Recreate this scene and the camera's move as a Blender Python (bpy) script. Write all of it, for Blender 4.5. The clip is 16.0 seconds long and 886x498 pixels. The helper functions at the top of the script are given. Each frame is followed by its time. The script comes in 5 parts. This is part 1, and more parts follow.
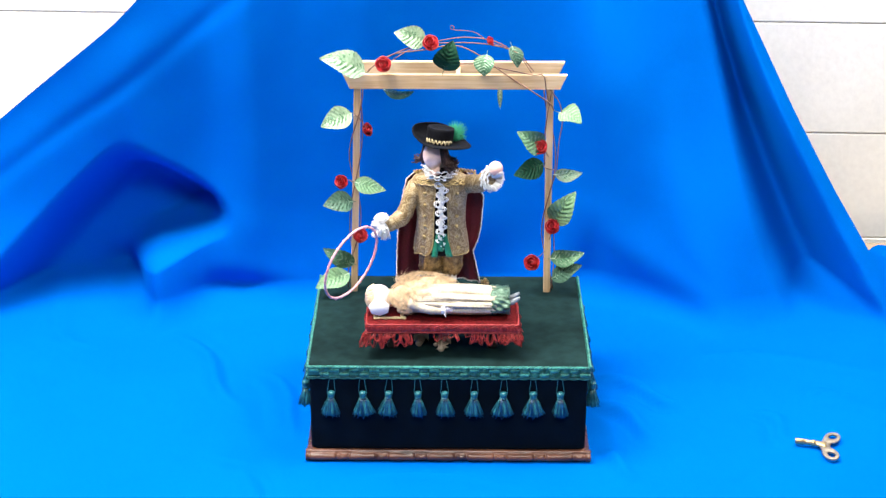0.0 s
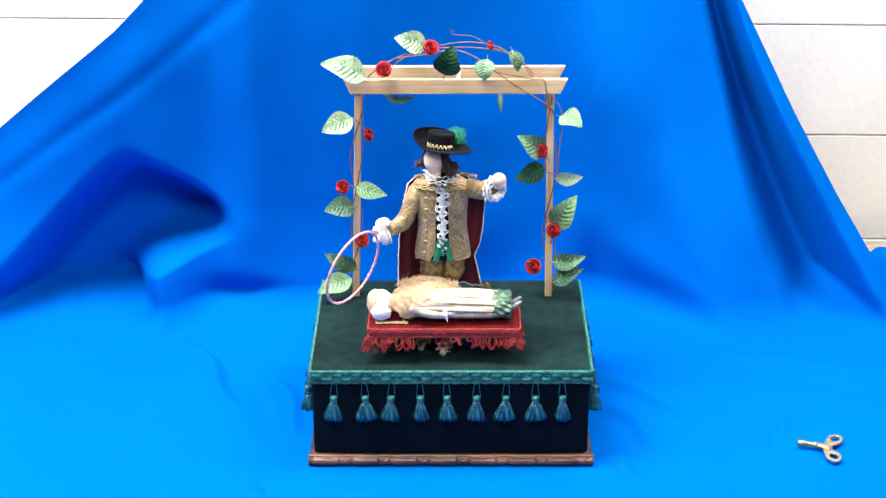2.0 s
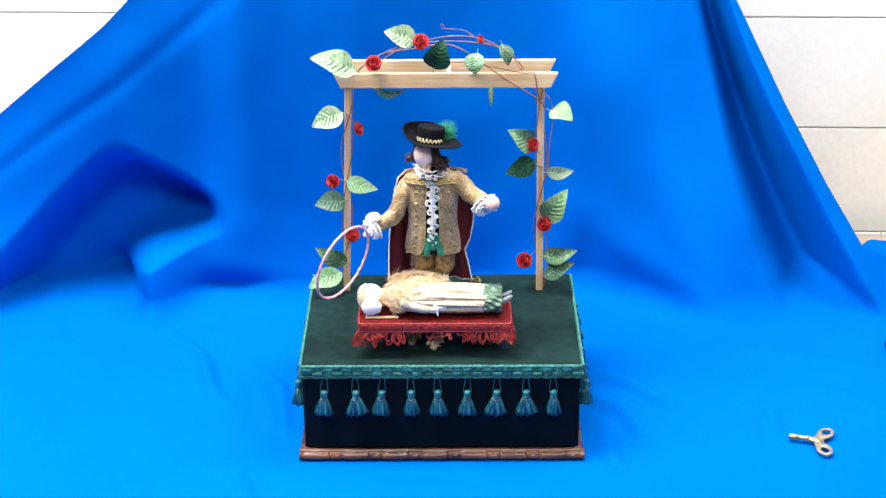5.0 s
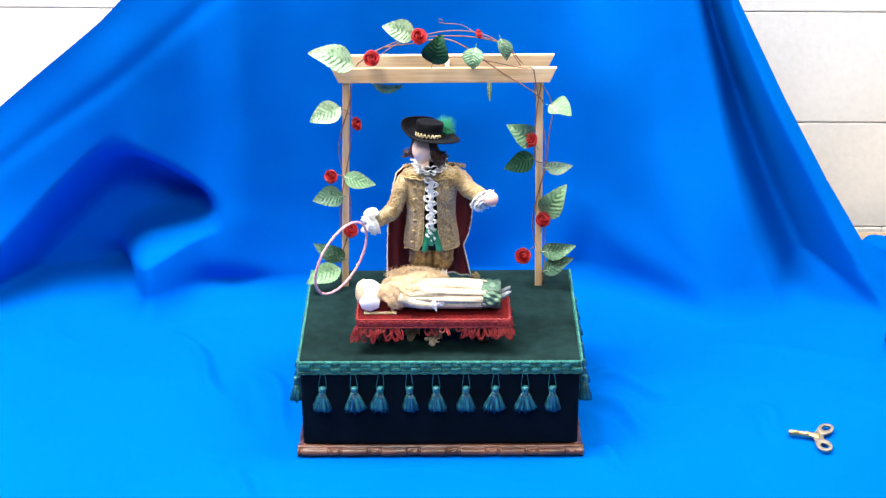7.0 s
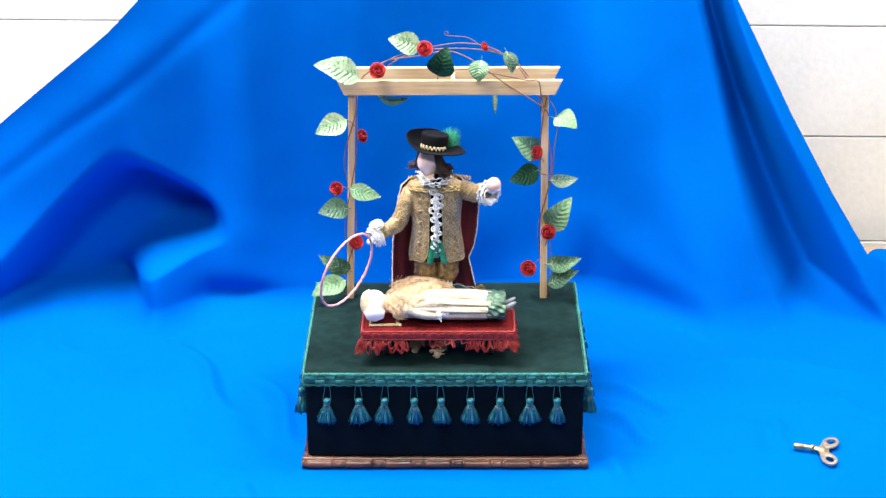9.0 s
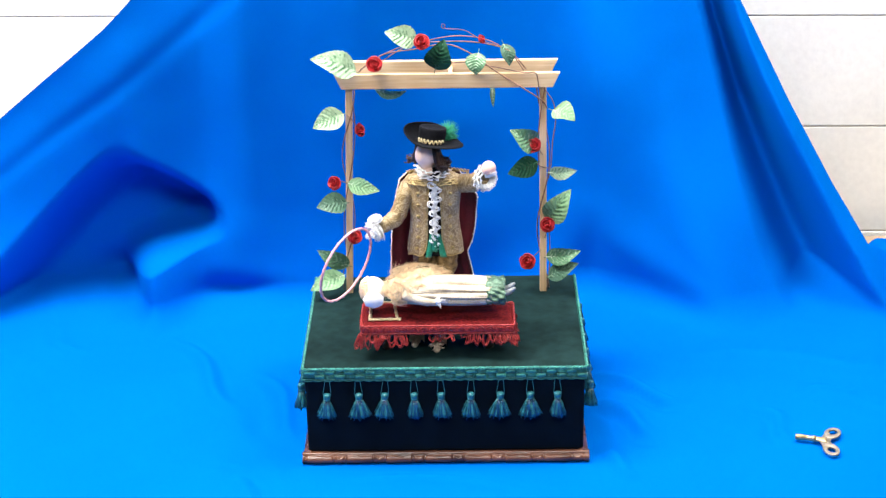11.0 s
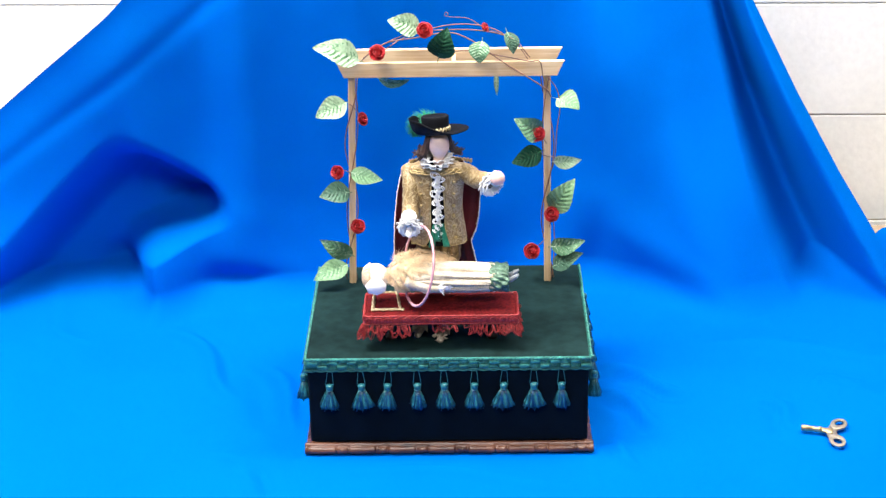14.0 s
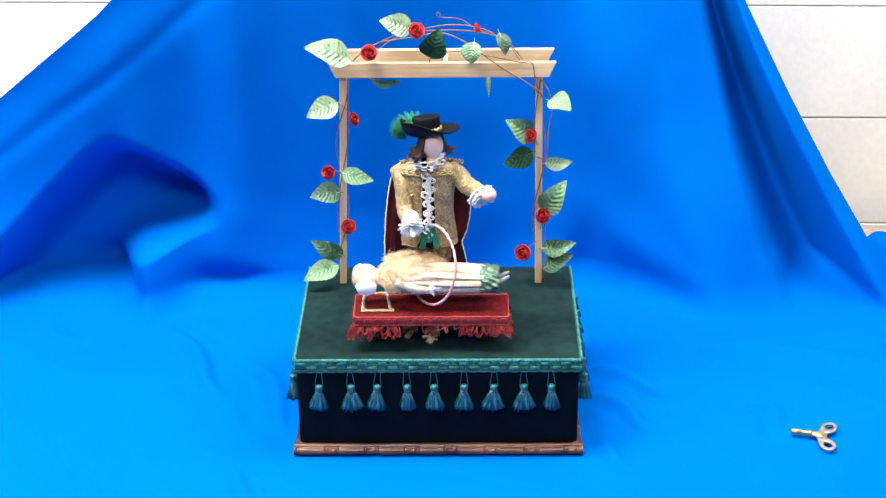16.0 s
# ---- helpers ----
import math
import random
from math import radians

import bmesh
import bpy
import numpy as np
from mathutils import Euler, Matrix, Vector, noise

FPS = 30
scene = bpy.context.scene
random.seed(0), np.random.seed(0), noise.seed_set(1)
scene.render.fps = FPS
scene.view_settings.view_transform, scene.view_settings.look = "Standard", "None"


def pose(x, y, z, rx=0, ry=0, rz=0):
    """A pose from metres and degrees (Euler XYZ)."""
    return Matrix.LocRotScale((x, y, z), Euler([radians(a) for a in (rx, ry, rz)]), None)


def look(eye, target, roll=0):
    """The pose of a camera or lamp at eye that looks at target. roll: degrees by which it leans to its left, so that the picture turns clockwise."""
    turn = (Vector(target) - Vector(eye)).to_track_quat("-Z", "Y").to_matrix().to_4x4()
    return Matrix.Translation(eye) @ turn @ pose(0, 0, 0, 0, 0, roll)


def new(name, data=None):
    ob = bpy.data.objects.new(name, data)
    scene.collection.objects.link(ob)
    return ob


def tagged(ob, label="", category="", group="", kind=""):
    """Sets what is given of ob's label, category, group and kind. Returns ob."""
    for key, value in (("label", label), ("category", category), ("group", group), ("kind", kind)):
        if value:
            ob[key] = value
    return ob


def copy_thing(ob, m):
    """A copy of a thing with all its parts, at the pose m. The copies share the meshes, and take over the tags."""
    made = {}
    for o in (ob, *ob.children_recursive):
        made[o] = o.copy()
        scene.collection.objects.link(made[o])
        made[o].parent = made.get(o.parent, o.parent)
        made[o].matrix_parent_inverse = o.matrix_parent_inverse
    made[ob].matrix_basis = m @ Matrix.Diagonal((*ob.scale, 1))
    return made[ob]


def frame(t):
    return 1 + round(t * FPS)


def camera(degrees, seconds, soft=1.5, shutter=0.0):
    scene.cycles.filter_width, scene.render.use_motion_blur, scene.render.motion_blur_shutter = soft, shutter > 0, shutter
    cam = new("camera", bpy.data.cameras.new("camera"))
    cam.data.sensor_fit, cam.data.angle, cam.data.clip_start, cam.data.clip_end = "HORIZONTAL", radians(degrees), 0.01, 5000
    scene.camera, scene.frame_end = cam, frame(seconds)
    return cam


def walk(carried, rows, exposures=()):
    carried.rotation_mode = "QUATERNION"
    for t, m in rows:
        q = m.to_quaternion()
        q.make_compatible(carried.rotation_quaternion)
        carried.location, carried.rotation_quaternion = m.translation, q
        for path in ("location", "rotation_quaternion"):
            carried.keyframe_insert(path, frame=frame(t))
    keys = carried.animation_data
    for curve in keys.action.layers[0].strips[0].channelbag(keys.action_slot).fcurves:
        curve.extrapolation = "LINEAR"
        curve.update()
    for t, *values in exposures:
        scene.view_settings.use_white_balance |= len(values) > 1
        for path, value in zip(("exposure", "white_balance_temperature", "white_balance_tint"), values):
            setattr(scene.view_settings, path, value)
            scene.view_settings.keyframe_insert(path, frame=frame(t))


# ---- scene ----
cam = camera(28.0, 16.0, soft=1.35)

# seconds, x, y, z, yaw, pitch, roll
PATH = [
    (0, 0.0020, -2.1030, 1.2056, 0.273, -24.868, 0.164),
    (0.5, 0.0021, -2.1066, 1.2072, 0.341, -24.727, 0.279),
    (1, 0.0027, -2.1003, 1.2058, 0.101, -24.622, 0.343),
    (1.5, 0.0006, -2.1002, 1.2074, 0.023, -24.846, 0.273),
    (2, 0.0040, -2.1047, 1.2092, 0.381, -24.787, -0.222),
    (2.5, 0.0054, -2.1067, 1.2103, 0.375, -24.711, -0.219),
    (3, 0.0073, -2.1041, 1.2106, -0.033, -25.016, -0.287),
    (3.5, 0.0095, -2.1077, 1.2116, -0.041, -25.072, -0.395),
    (4, 0.0105, -2.1065, 1.2121, 0.181, -25.004, -0.315),
    (6.5, 0.0141, -2.0927, 1.2079, 0.299, -25.185, -0.311),
    (7, 0.0144, -2.0932, 1.2077, 0.280, -25.205, -0.364),
    (7.5, 0.0160, -2.0935, 1.2070, 0.438, -25.228, -0.296),
    (8, 0.0175, -2.0936, 1.2055, 0.507, -24.965, -0.209),
    (8.5, 0.0153, -2.0954, 1.2046, 0.463, -24.849, -0.235),
    (9, 0.0169, -2.0963, 1.2035, 0.529, -24.684, -0.289),
    (11.5, 0.0250, -2.0862, 1.1999, 0.640, -24.932, -0.948),
    (12, 0.0279, -2.0817, 1.1993, 0.733, -25.010, -0.865),
    (12.5, 0.0266, -2.0776, 1.1998, 0.624, -25.255, -0.875),
    (13, 0.0275, -2.0776, 1.1994, 0.721, -25.296, -0.899),
    (13.5, 0.0279, -2.0802, 1.2007, 0.702, -25.302, -0.842),
    (14, 0.0310, -2.0757, 1.1967, 1.016, -25.278, -1.050),
    (14.5, 0.0326, -2.0701, 1.1957, 1.006, -25.274, -1.042),
    (15, 0.0328, -2.0676, 1.1959, 0.821, -25.289, -0.737),
    (15.5, 0.0337, -2.0679, 1.1951, 0.736, -25.294, -0.481),
    (16, 0.0342, -2.0694, 1.1971, 0.774, -25.324, -0.570),
]
walk(cam, [(t, pose(x, y, z, 90 + p, 0, yaw) @ pose(0, 0, 0, 0, 0, roll)) for t, x, y, z, yaw, p, roll in PATH], [(0, 0.30), (16, 0.30)])

# ---- light: a closed white room under assumed ceiling panels, all out of view ----
world = bpy.data.worlds.new("room_air")
world.use_nodes = True
world.node_tree.nodes["Background"].inputs[0].default_value = (0.9, 0.95, 1.0, 1)
world.node_tree.nodes["Background"].inputs[1].default_value = 0.05
scene.world = world


def lamp(place, target, sx, sy, watts, colour):
    data = bpy.data.lights.new("assumed_panel_lamp", "AREA")
    data.shape, data.size, data.size_y, data.energy, data.color = "RECTANGLE", sx, sy, watts, colour
    new("assumed_panel_lamp", data).matrix_world = look(place, target)


# two assumed overhead lamps, their balance tuned to the cloth and wall
lamp((-0.75, -0.22, 1.93), (-0.75, -0.22, 0), 1.2, 0.6, 76, (1.0, 0.98, 0.95))
lamp((0.95, 0.05, 1.93), (0.95, 0.05, 0), 1.2, 0.6, 30, (1.0, 0.98, 0.95))
# front fill lamp, added to brighten upright faces
lamp((0.0, -1.75, 1.93), (0.0, -1.75, 0), 1.2, 0.6, 28, (1.0, 0.98, 0.95))


# ---- materials ----
def mat(name, col, rough=0.6, metal=0.0, vary=0.25, scale=60.0, fine=600.0, bump=0.3, depth=0.001, sheen=0.0, spec=0.5, col2=None, island=0.0, sheen_tint=None, coat=0.0):
    """Colour varied at two scales, with a fine relief."""
    m = bpy.data.materials.new(name)
    m.use_nodes = True
    nt = m.node_tree
    nd, lk = nt.nodes, nt.links
    b = nd["Principled BSDF"]
    tc = nd.new("ShaderNodeTexCoord")
    n1, n2 = nd.new("ShaderNodeTexNoise"), nd.new("ShaderNodeTexNoise")
    n1.inputs["Scale"].default_value, n2.inputs["Scale"].default_value = scale, fine
    n1.inputs["Detail"].default_value, n2.inputs["Detail"].default_value = 4, 3
    lk.new(tc.outputs["Object"], n1.inputs["Vector"])
    lk.new(tc.outputs["Object"], n2.inputs["Vector"])
    mixf = nd.new("ShaderNodeMath")
    mixf.operation = "ADD"
    lk.new(n1.outputs["Fac"], mixf.inputs[0])
    lk.new(n2.outputs["Fac"], mixf.inputs[1])
    ramp = nd.new("ShaderNodeMapRange")
    ramp.inputs[1].default_value, ramp.inputs[2].default_value = 0.7, 1.3
    lk.new(mixf.outputs[0], ramp.inputs[0])
    mix = nd.new("ShaderNodeMix")
    mix.data_type = "RGBA"
    lo = tuple(c * (1 - vary) for c in col)
    hi = col2 or tuple(min(1, c * (1 + vary)) for c in col)
    mix.inputs[6].default_value, mix.inputs[7].default_value = (*lo, 1), (*hi, 1)
    lk.new(ramp.outputs[0], mix.inputs[0])
    last = mix.outputs[2]
    if island:
        geo, hsv, rng = nd.new("ShaderNodeNewGeometry"), nd.new("ShaderNodeHueSaturation"), nd.new("ShaderNodeMapRange")
        rng.inputs[3].default_value, rng.inputs[4].default_value = 1 - island, 1 + island
        lk.new(geo.outputs["Random Per Island"], rng.inputs[0])
        lk.new(rng.outputs[0], hsv.inputs["Value"])
        lk.new(last, hsv.inputs["Color"])
        last = hsv.outputs[0]
    lk.new(last, b.inputs["Base Color"])
    b.inputs["Roughness"].default_value, b.inputs["Metallic"].default_value = rough, metal
    b.inputs["Specular IOR Level"].default_value = spec
    b.inputs["Coat Weight"].default_value = coat
    if sheen:
        b.inputs["Sheen Weight"].default_value = sheen
        b.inputs["Sheen Roughness"].default_value = 0.4
        b.inputs["Sheen Tint"].default_value = (*(sheen_tint or col), 1)
    if bump:
        bp = nd.new("ShaderNodeBump")
        bp.inputs["Strength"].default_value, bp.inputs["Distance"].default_value = bump, depth
        lk.new(mixf.outputs[0], bp.inputs["Height"])
        lk.new(bp.outputs[0], b.inputs["Normal"])
    return m


def wood(name, dark, light, along="X", rings=90.0, rough=0.55, stretch=0.06):
    m = bpy.data.materials.new(name)
    m.use_nodes = True
    nd, lk = m.node_tree.nodes, m.node_tree.links
    b = nd["Principled BSDF"]
    tc, mp, n, n2 = nd.new("ShaderNodeTexCoord"), nd.new("ShaderNodeMapping"), nd.new("ShaderNodeTexNoise"), nd.new("ShaderNodeTexNoise")
    mp.inputs["Scale"].default_value = tuple(stretch if a == along else 1 for a in "XYZ")
    n.inputs["Scale"].default_value, n.inputs["Detail"].default_value = rings * 3, 6
    n2.inputs["Scale"].default_value = 18
    lk.new(tc.outputs["Object"], mp.inputs[0])
    lk.new(mp.outputs[0], n.inputs["Vector"])
    lk.new(tc.outputs["Object"], n2.inputs["Vector"])
    add, rg, mix = nd.new("ShaderNodeMath"), nd.new("ShaderNodeMapRange"), nd.new("ShaderNodeMix")
    lk.new(n.outputs["Fac"], add.inputs[0])
    lk.new(n2.outputs["Fac"], add.inputs[1])
    rg.inputs[1].default_value, rg.inputs[2].default_value = 0.75, 1.25
    lk.new(add.outputs[0], rg.inputs[0])
    mix.data_type = "RGBA"
    mix.inputs[6].default_value, mix.inputs[7].default_value = (*dark, 1), (*light, 1)
    lk.new(rg.outputs[0], mix.inputs[0])
    lk.new(mix.outputs[2], b.inputs["Base Color"])
    b.inputs["Roughness"].default_value = rough
    bp = nd.new("ShaderNodeBump")
    bp.inputs["Strength"].default_value, bp.inputs["Distance"].default_value = 0.25, 0.0005
    lk.new(n.outputs["Fac"], bp.inputs["Height"])
    lk.new(bp.outputs[0], b.inputs["Normal"])
    return m


def brocade():
    """Gold brocade: swirling raised pattern on a duller ground."""
    m = mat("gold_brocade", (0.25, 0.155, 0.058), 0.42, 0.04, 0.45, 60, 900, 0.6, 0.0008, sheen=0.1, col2=(0.42, 0.29, 0.135))
    nd, lk = m.node_tree.nodes, m.node_tree.links
    tc, v, off, dist, rg, mix = nd.new("ShaderNodeTexCoord"), nd.new("ShaderNodeTexNoise"), nd.new("ShaderNodeMath"), nd.new("ShaderNodeMath"), nd.new("ShaderNodeMapRange"), nd.new("ShaderNodeMix")
    v.inputs["Scale"].default_value, v.inputs["Detail"].default_value, v.inputs["Distortion"].default_value = 75, 1, 2.5
    lk.new(tc.outputs["Object"], v.inputs["Vector"])
    off.operation, off.inputs[1].default_value, dist.operation = "SUBTRACT", 0.5, "ABSOLUTE"
    lk.new(v.outputs["Fac"], off.inputs[0])
    lk.new(off.outputs[0], dist.inputs[0])
    rg.inputs[1].default_value, rg.inputs[2].default_value, rg.inputs[3].default_value, rg.inputs[4].default_value = 0.015, 0.07, 0.45, 0.0
    lk.new(dist.outputs[0], rg.inputs[0])
    mix.data_type = "RGBA"
    b = nd["Principled BSDF"]
    old = b.inputs["Base Color"].links[0].from_socket
    lk.new(rg.outputs[0], mix.inputs[0])
    lk.new(old, mix.inputs[6])
    mix.inputs[7].default_value = (0.74, 0.60, 0.36, 1)
    lk.new(mix.outputs[2], b.inputs["Base Color"])
    return m


def leafskin(name, col, vein, rough=0.45, spec=0.3):
    return mat(name, tuple(0.6 * a + 0.4 * b for a, b in zip(col, vein)), rough, 0.0, 0.25, 45, 260, 0.3, 0.0006, spec=spec, col2=vein)


BLUE = mat("blue_cloth", (0.0002, 0.113, 0.50), 0.55, 0, 0.08, 3.0, 900, 0.12, 0.0006, sheen=0.14, sheen_tint=(0.0, 0.40, 1.0), spec=0.0)
WHITE_WALL = mat("white_block_paint", (0.86, 0.835, 0.78), 0.6, 0, 0.05, 6, 90, 0.5, 0.0012)
MORTAR = mat("painted_mortar", (0.82, 0.77, 0.70), 0.8, 0, 0.12, 20, 300, 0.5, 0.001)
PLASTER = mat("room_plaster", (0.14, 0.138, 0.133), 0.8, 0, 0.04, 2, 90, 0.2)
FLOOR = mat("floor_vinyl", (0.35, 0.33, 0.30), 0.5, 0, 0.15, 5, 120, 0.1)
TABLE = mat("table_laminate", (0.4, 0.3, 0.2), 0.5, 0, 0.15, 8, 120, 0.1)
VELVET = mat("dark_green_velvet", (0.0046, 0.0172, 0.0168), 0.85, 0, 0.4, 20, 60, 0.4, 0.0008, sheen=0.15, sheen_tint=(0.06, 0.26, 0.25), spec=0.10, col2=(0.0088, 0.0280, 0.0275))
BLACK_VELVET = mat("near_black_velvet", (0.0016, 0.0055, 0.010), 0.9, 0, 0.4, 30, 900, 0.3, 0.0005, sheen=0.12, sheen_tint=(0.03, 0.06, 0.1), spec=0.08)
TEAL = mat("teal_braid", (0.009, 0.122, 0.100), 0.55, 0, 0.4, 150, 1500, 0.6, 0.0006, sheen=0.12, col2=(0.05, 0.30, 0.245), island=0.25)
TASSEL = mat("teal_rayon", (0.006, 0.062, 0.110), 0.35, 0, 0.5, 120, 1500, 0.4, 0.0004, sheen=0.15, sheen_tint=(0.1, 0.5, 0.5), col2=(0.03, 0.20, 0.22), island=0.6)
TASSEL_BLUE = mat("blue_rayon", (0.004, 0.040, 0.120), 0.35, 0, 0.4, 120, 1500, 0.4, 0.0004, sheen=0.1, sheen_tint=(0.1, 0.3, 0.6), col2=(0.010, 0.085, 0.20), island=0.4)
MOULD = wood("carved_brown_wood", (0.034, 0.011, 0.006), (0.18, 0.070, 0.038), "X", 60, 0.30, 0.2)
PINE = wood("pale_pine", (0.60, 0.385, 0.195), (0.80, 0.59, 0.36), "X", 120, 0.5, 0.05)
PINE_UP = wood("pale_pine_post", (0.55, 0.35, 0.18), (0.76, 0.55, 0.33), "Z", 120, 0.5, 0.05)
VINE = mat("brown_wire_vine", (0.16, 0.075, 0.045), 0.55, 0, 0.4, 120, 900, 0.4, col2=(0.33, 0.17, 0.11))
PALE_LEAF = leafskin("pale_silk_leaf", (0.26, 0.42, 0.24), (0.42, 0.58, 0.38))
LIGHT_LEAF = leafskin("light_green_silk_leaf", (0.15, 0.32, 0.15), (0.26, 0.44, 0.24))
MID_LEAF = leafskin("green_silk_leaf", (0.050, 0.15, 0.075), (0.14, 0.29, 0.16))
GREY_LEAF = leafskin("grey_green_silk_leaf", (0.035, 0.10, 0.062), (0.10, 0.20, 0.135))
DEEP_LEAF = leafskin("deep_green_silk_leaf", (0.005, 0.034, 0.018), (0.018, 0.082, 0.043), 0.5, 0.12)
PALE_VEIN = leafskin("pale_leaf_vein", (0.36, 0.50, 0.31), (0.58, 0.68, 0.50))
DARK_VEIN = leafskin("dark_leaf_vein", (0.02, 0.09, 0.04), (0.06, 0.20, 0.09))
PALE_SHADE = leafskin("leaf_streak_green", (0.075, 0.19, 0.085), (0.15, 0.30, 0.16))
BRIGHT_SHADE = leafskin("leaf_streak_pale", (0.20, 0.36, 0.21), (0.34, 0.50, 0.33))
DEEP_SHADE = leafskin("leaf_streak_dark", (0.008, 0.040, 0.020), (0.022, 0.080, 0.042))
RED = mat("red_fabric_rose", (0.30, 0.006, 0.012), 0.5, 0, 0.3, 150, 900, 0.3, sheen=0.2, col2=(0.62, 0.030, 0.036))
CRIMSON = mat("crimson_velvet", (0.085, 0.003, 0.005), 0.8, 0, 0.6, 45, 300, 0.5, 0.0010, sheen=0.16, sheen_tint=(0.6, 0.05, 0.05), spec=0.12, col2=(0.20, 0.012, 0.013))
RED_BRAID = mat("red_braid", (0.23, 0.011, 0.012), 0.5, 0, 0.35, 150, 1200, 0.5, sheen=0.1, col2=(0.48, 0.040, 0.036), island=0.3)
GOLD_THREAD = mat("gold_thread", (0.36, 0.23, 0.075), 0.42, 0.45, 0.4, 300, 1200, 0.6, col2=(0.68, 0.52, 0.25))
PALE_GOLD = mat("pale_gold_thread", (0.62, 0.44, 0.18), 0.38, 0.3, 0.4, 300, 1200, 0.6, col2=(0.95, 0.82, 0.55))
GOLD = brocade()
BROWN_BROCADE = mat("brown_gold_brocade", (0.12, 0.062, 0.024), 0.45, 0.1, 0.5, 150, 900, 0.6, 0.0008, col2=(0.44, 0.30, 0.13))
GREEN_SATIN = mat("green_satin", (0.006, 0.10, 0.06), 0.32, 0, 0.3, 90, 800, 0.2, sheen=0.3, col2=(0.02, 0.24, 0.15))
LACE = mat("white_lace", (0.93, 0.92, 0.90), 0.8, 0, 0.12, 300, 1200, 0.6, 0.0006)
BURGUNDY = mat("burgundy_lining", (0.075, 0.006, 0.014), 0.55, 0, 0.4, 40, 700, 0.3, sheen=0.25, col2=(0.14, 0.012, 0.028))
BLACK_FELT = mat("black_felt", (0.0032, 0.0038, 0.0065), 0.75, 0, 0.4, 80, 900, 0.4, sheen=0.03, sheen_tint=(0.1, 0.12, 0.18), spec=0.12)
SKIN = mat("painted_bisque", (0.82, 0.60, 0.52), 0.45, 0, 0.06, 60, 500, 0.05)
PALE_SKIN = mat("white_bisque", (0.87, 0.82, 0.78), 0.45, 0, 0.05, 60, 500, 0.05)
DARK_HAIR = mat("dark_brown_hair", (0.028, 0.014, 0.013), 0.42, 0, 0.5, 200, 900, 0.5, island=0.4, col2=(0.080, 0.042, 0.036))
BLOND = mat("blond_hair", (0.88, 0.58, 0.32), 0.45, 0, 0.15, 200, 900, 0.3, island=0.2, col2=(0.98, 0.80, 0.55))
CREAM = mat("cream_striped_silk", (0.46, 0.37, 0.26), 0.5, 0, 0.3, 80, 700, 0.5, sheen=0.05, col2=(0.70, 0.60, 0.46))
GREEN_BROCADE = mat("green_brocade", (0.006, 0.045, 0.022), 0.35, 0.2, 0.5, 110, 700, 0.6, col2=(0.15, 0.27, 0.18))
GREY_SHOE = mat("grey_satin", (0.20, 0.22, 0.24), 0.4, 0, 0.3, 90, 700, 0.1)
STOCKING = mat("white_stocking", (0.88, 0.85, 0.82), 0.7, 0, 0.1, 120, 900, 0.4)
SHOE = mat("black_leather", (0.01, 0.009, 0.01), 0.35, 0, 0.3, 90, 700, 0.1)
TAN = mat("tan_leather", (0.66, 0.54, 0.44), 0.5, 0, 0.3, 150, 700, 0.2)
PINK = mat("pink_wound_ribbon", (0.68, 0.26, 0.30), 0.4, 0, 0.2, 200, 900, 0.4, col2=(0.86, 0.50, 0.55))
BALL = mat("pale_pink_ball", (0.83, 0.50, 0.42), 0.4, 0, 0.08, 60, 500, 0.05)
FEATHER = mat("green_ostrich_feather", (0.0, 0.16, 0.075), 0.6, 0, 0.3, 120, 900, 0.2, sheen=0.3, col2=(0.01, 0.30, 0.15), island=0.3)
BEAD = mat("silver_bead_trim", (0.70, 0.67, 0.66), 0.35, 0.1, 0.3, 300, 900, 0.3, col2=(0.85, 0.82, 0.80))
BRASS = mat("worn_brass", (0.40, 0.27, 0.12), 0.36, 0.85, 0.35, 90, 700, 0.3, 0.0004, col2=(0.68, 0.52, 0.28))
DULL_BRASS = mat("dull_grey_brass", (0.30, 0.25, 0.19), 0.45, 0.6, 0.3, 90, 700, 0.3, 0.0004, col2=(0.50, 0.43, 0.34))
PANEL = bpy.data.materials.new("light_diffuser")
PANEL.use_nodes = True
PANEL.node_tree.nodes["Principled BSDF"].inputs["Emission Color"].default_value = (1, 0.98, 0.95, 1)
PANEL.node_tree.nodes["Principled BSDF"].inputs["Emission Strength"].default_value = 3.0


# ---- mesh tools ----
class Geo:
    """Points and faces, each face with the index of its material."""

    def __init__(self):
        self.v, self.f, self.m = [], [], []

    def add(self, v, f, k=0):
        n = len(self.v)
        self.v += [Vector(p) for p in v]
        self.f += [tuple(i + n for i in q) for q in f]
        self.m += [k] * len(f)
        return self

    def join(self, other, m=Matrix.Identity(4), k=None):
        n = len(self.v)
        self.v += [m @ p for p in other.v]
        self.f += [tuple(i + n for i in q) for q in other.f]
        self.m += other.m if k is None else [k] * len(other.f)
        return self


ORIGIN = {}


def part(name, g, mats, parent=None, label="", origin=(0, 0, 0), smooth=True):
    """One mesh object from world-space geometry, with its origin at a chosen place, under its thing."""
    me = bpy.data.meshes.new(name)
    o = Vector(origin)
    me.from_pydata([p - o for p in g.v], [], g.f)
    for m in mats if isinstance(mats, (list, tuple)) else [mats]:
        me.materials.append(m)
    me.polygons.foreach_set("material_index", g.m)
    me.polygons.foreach_set("use_smooth", [smooth] * len(g.f))
    me.update()
    ob = new(name, me)
    ORIGIN[ob.name] = o
    if parent is not None:
        ob.parent = parent
        ob.location = o - ORIGIN[parent.name]
    else:
        ob.location = o
    if label:
        tagged(ob, label)
    return ob


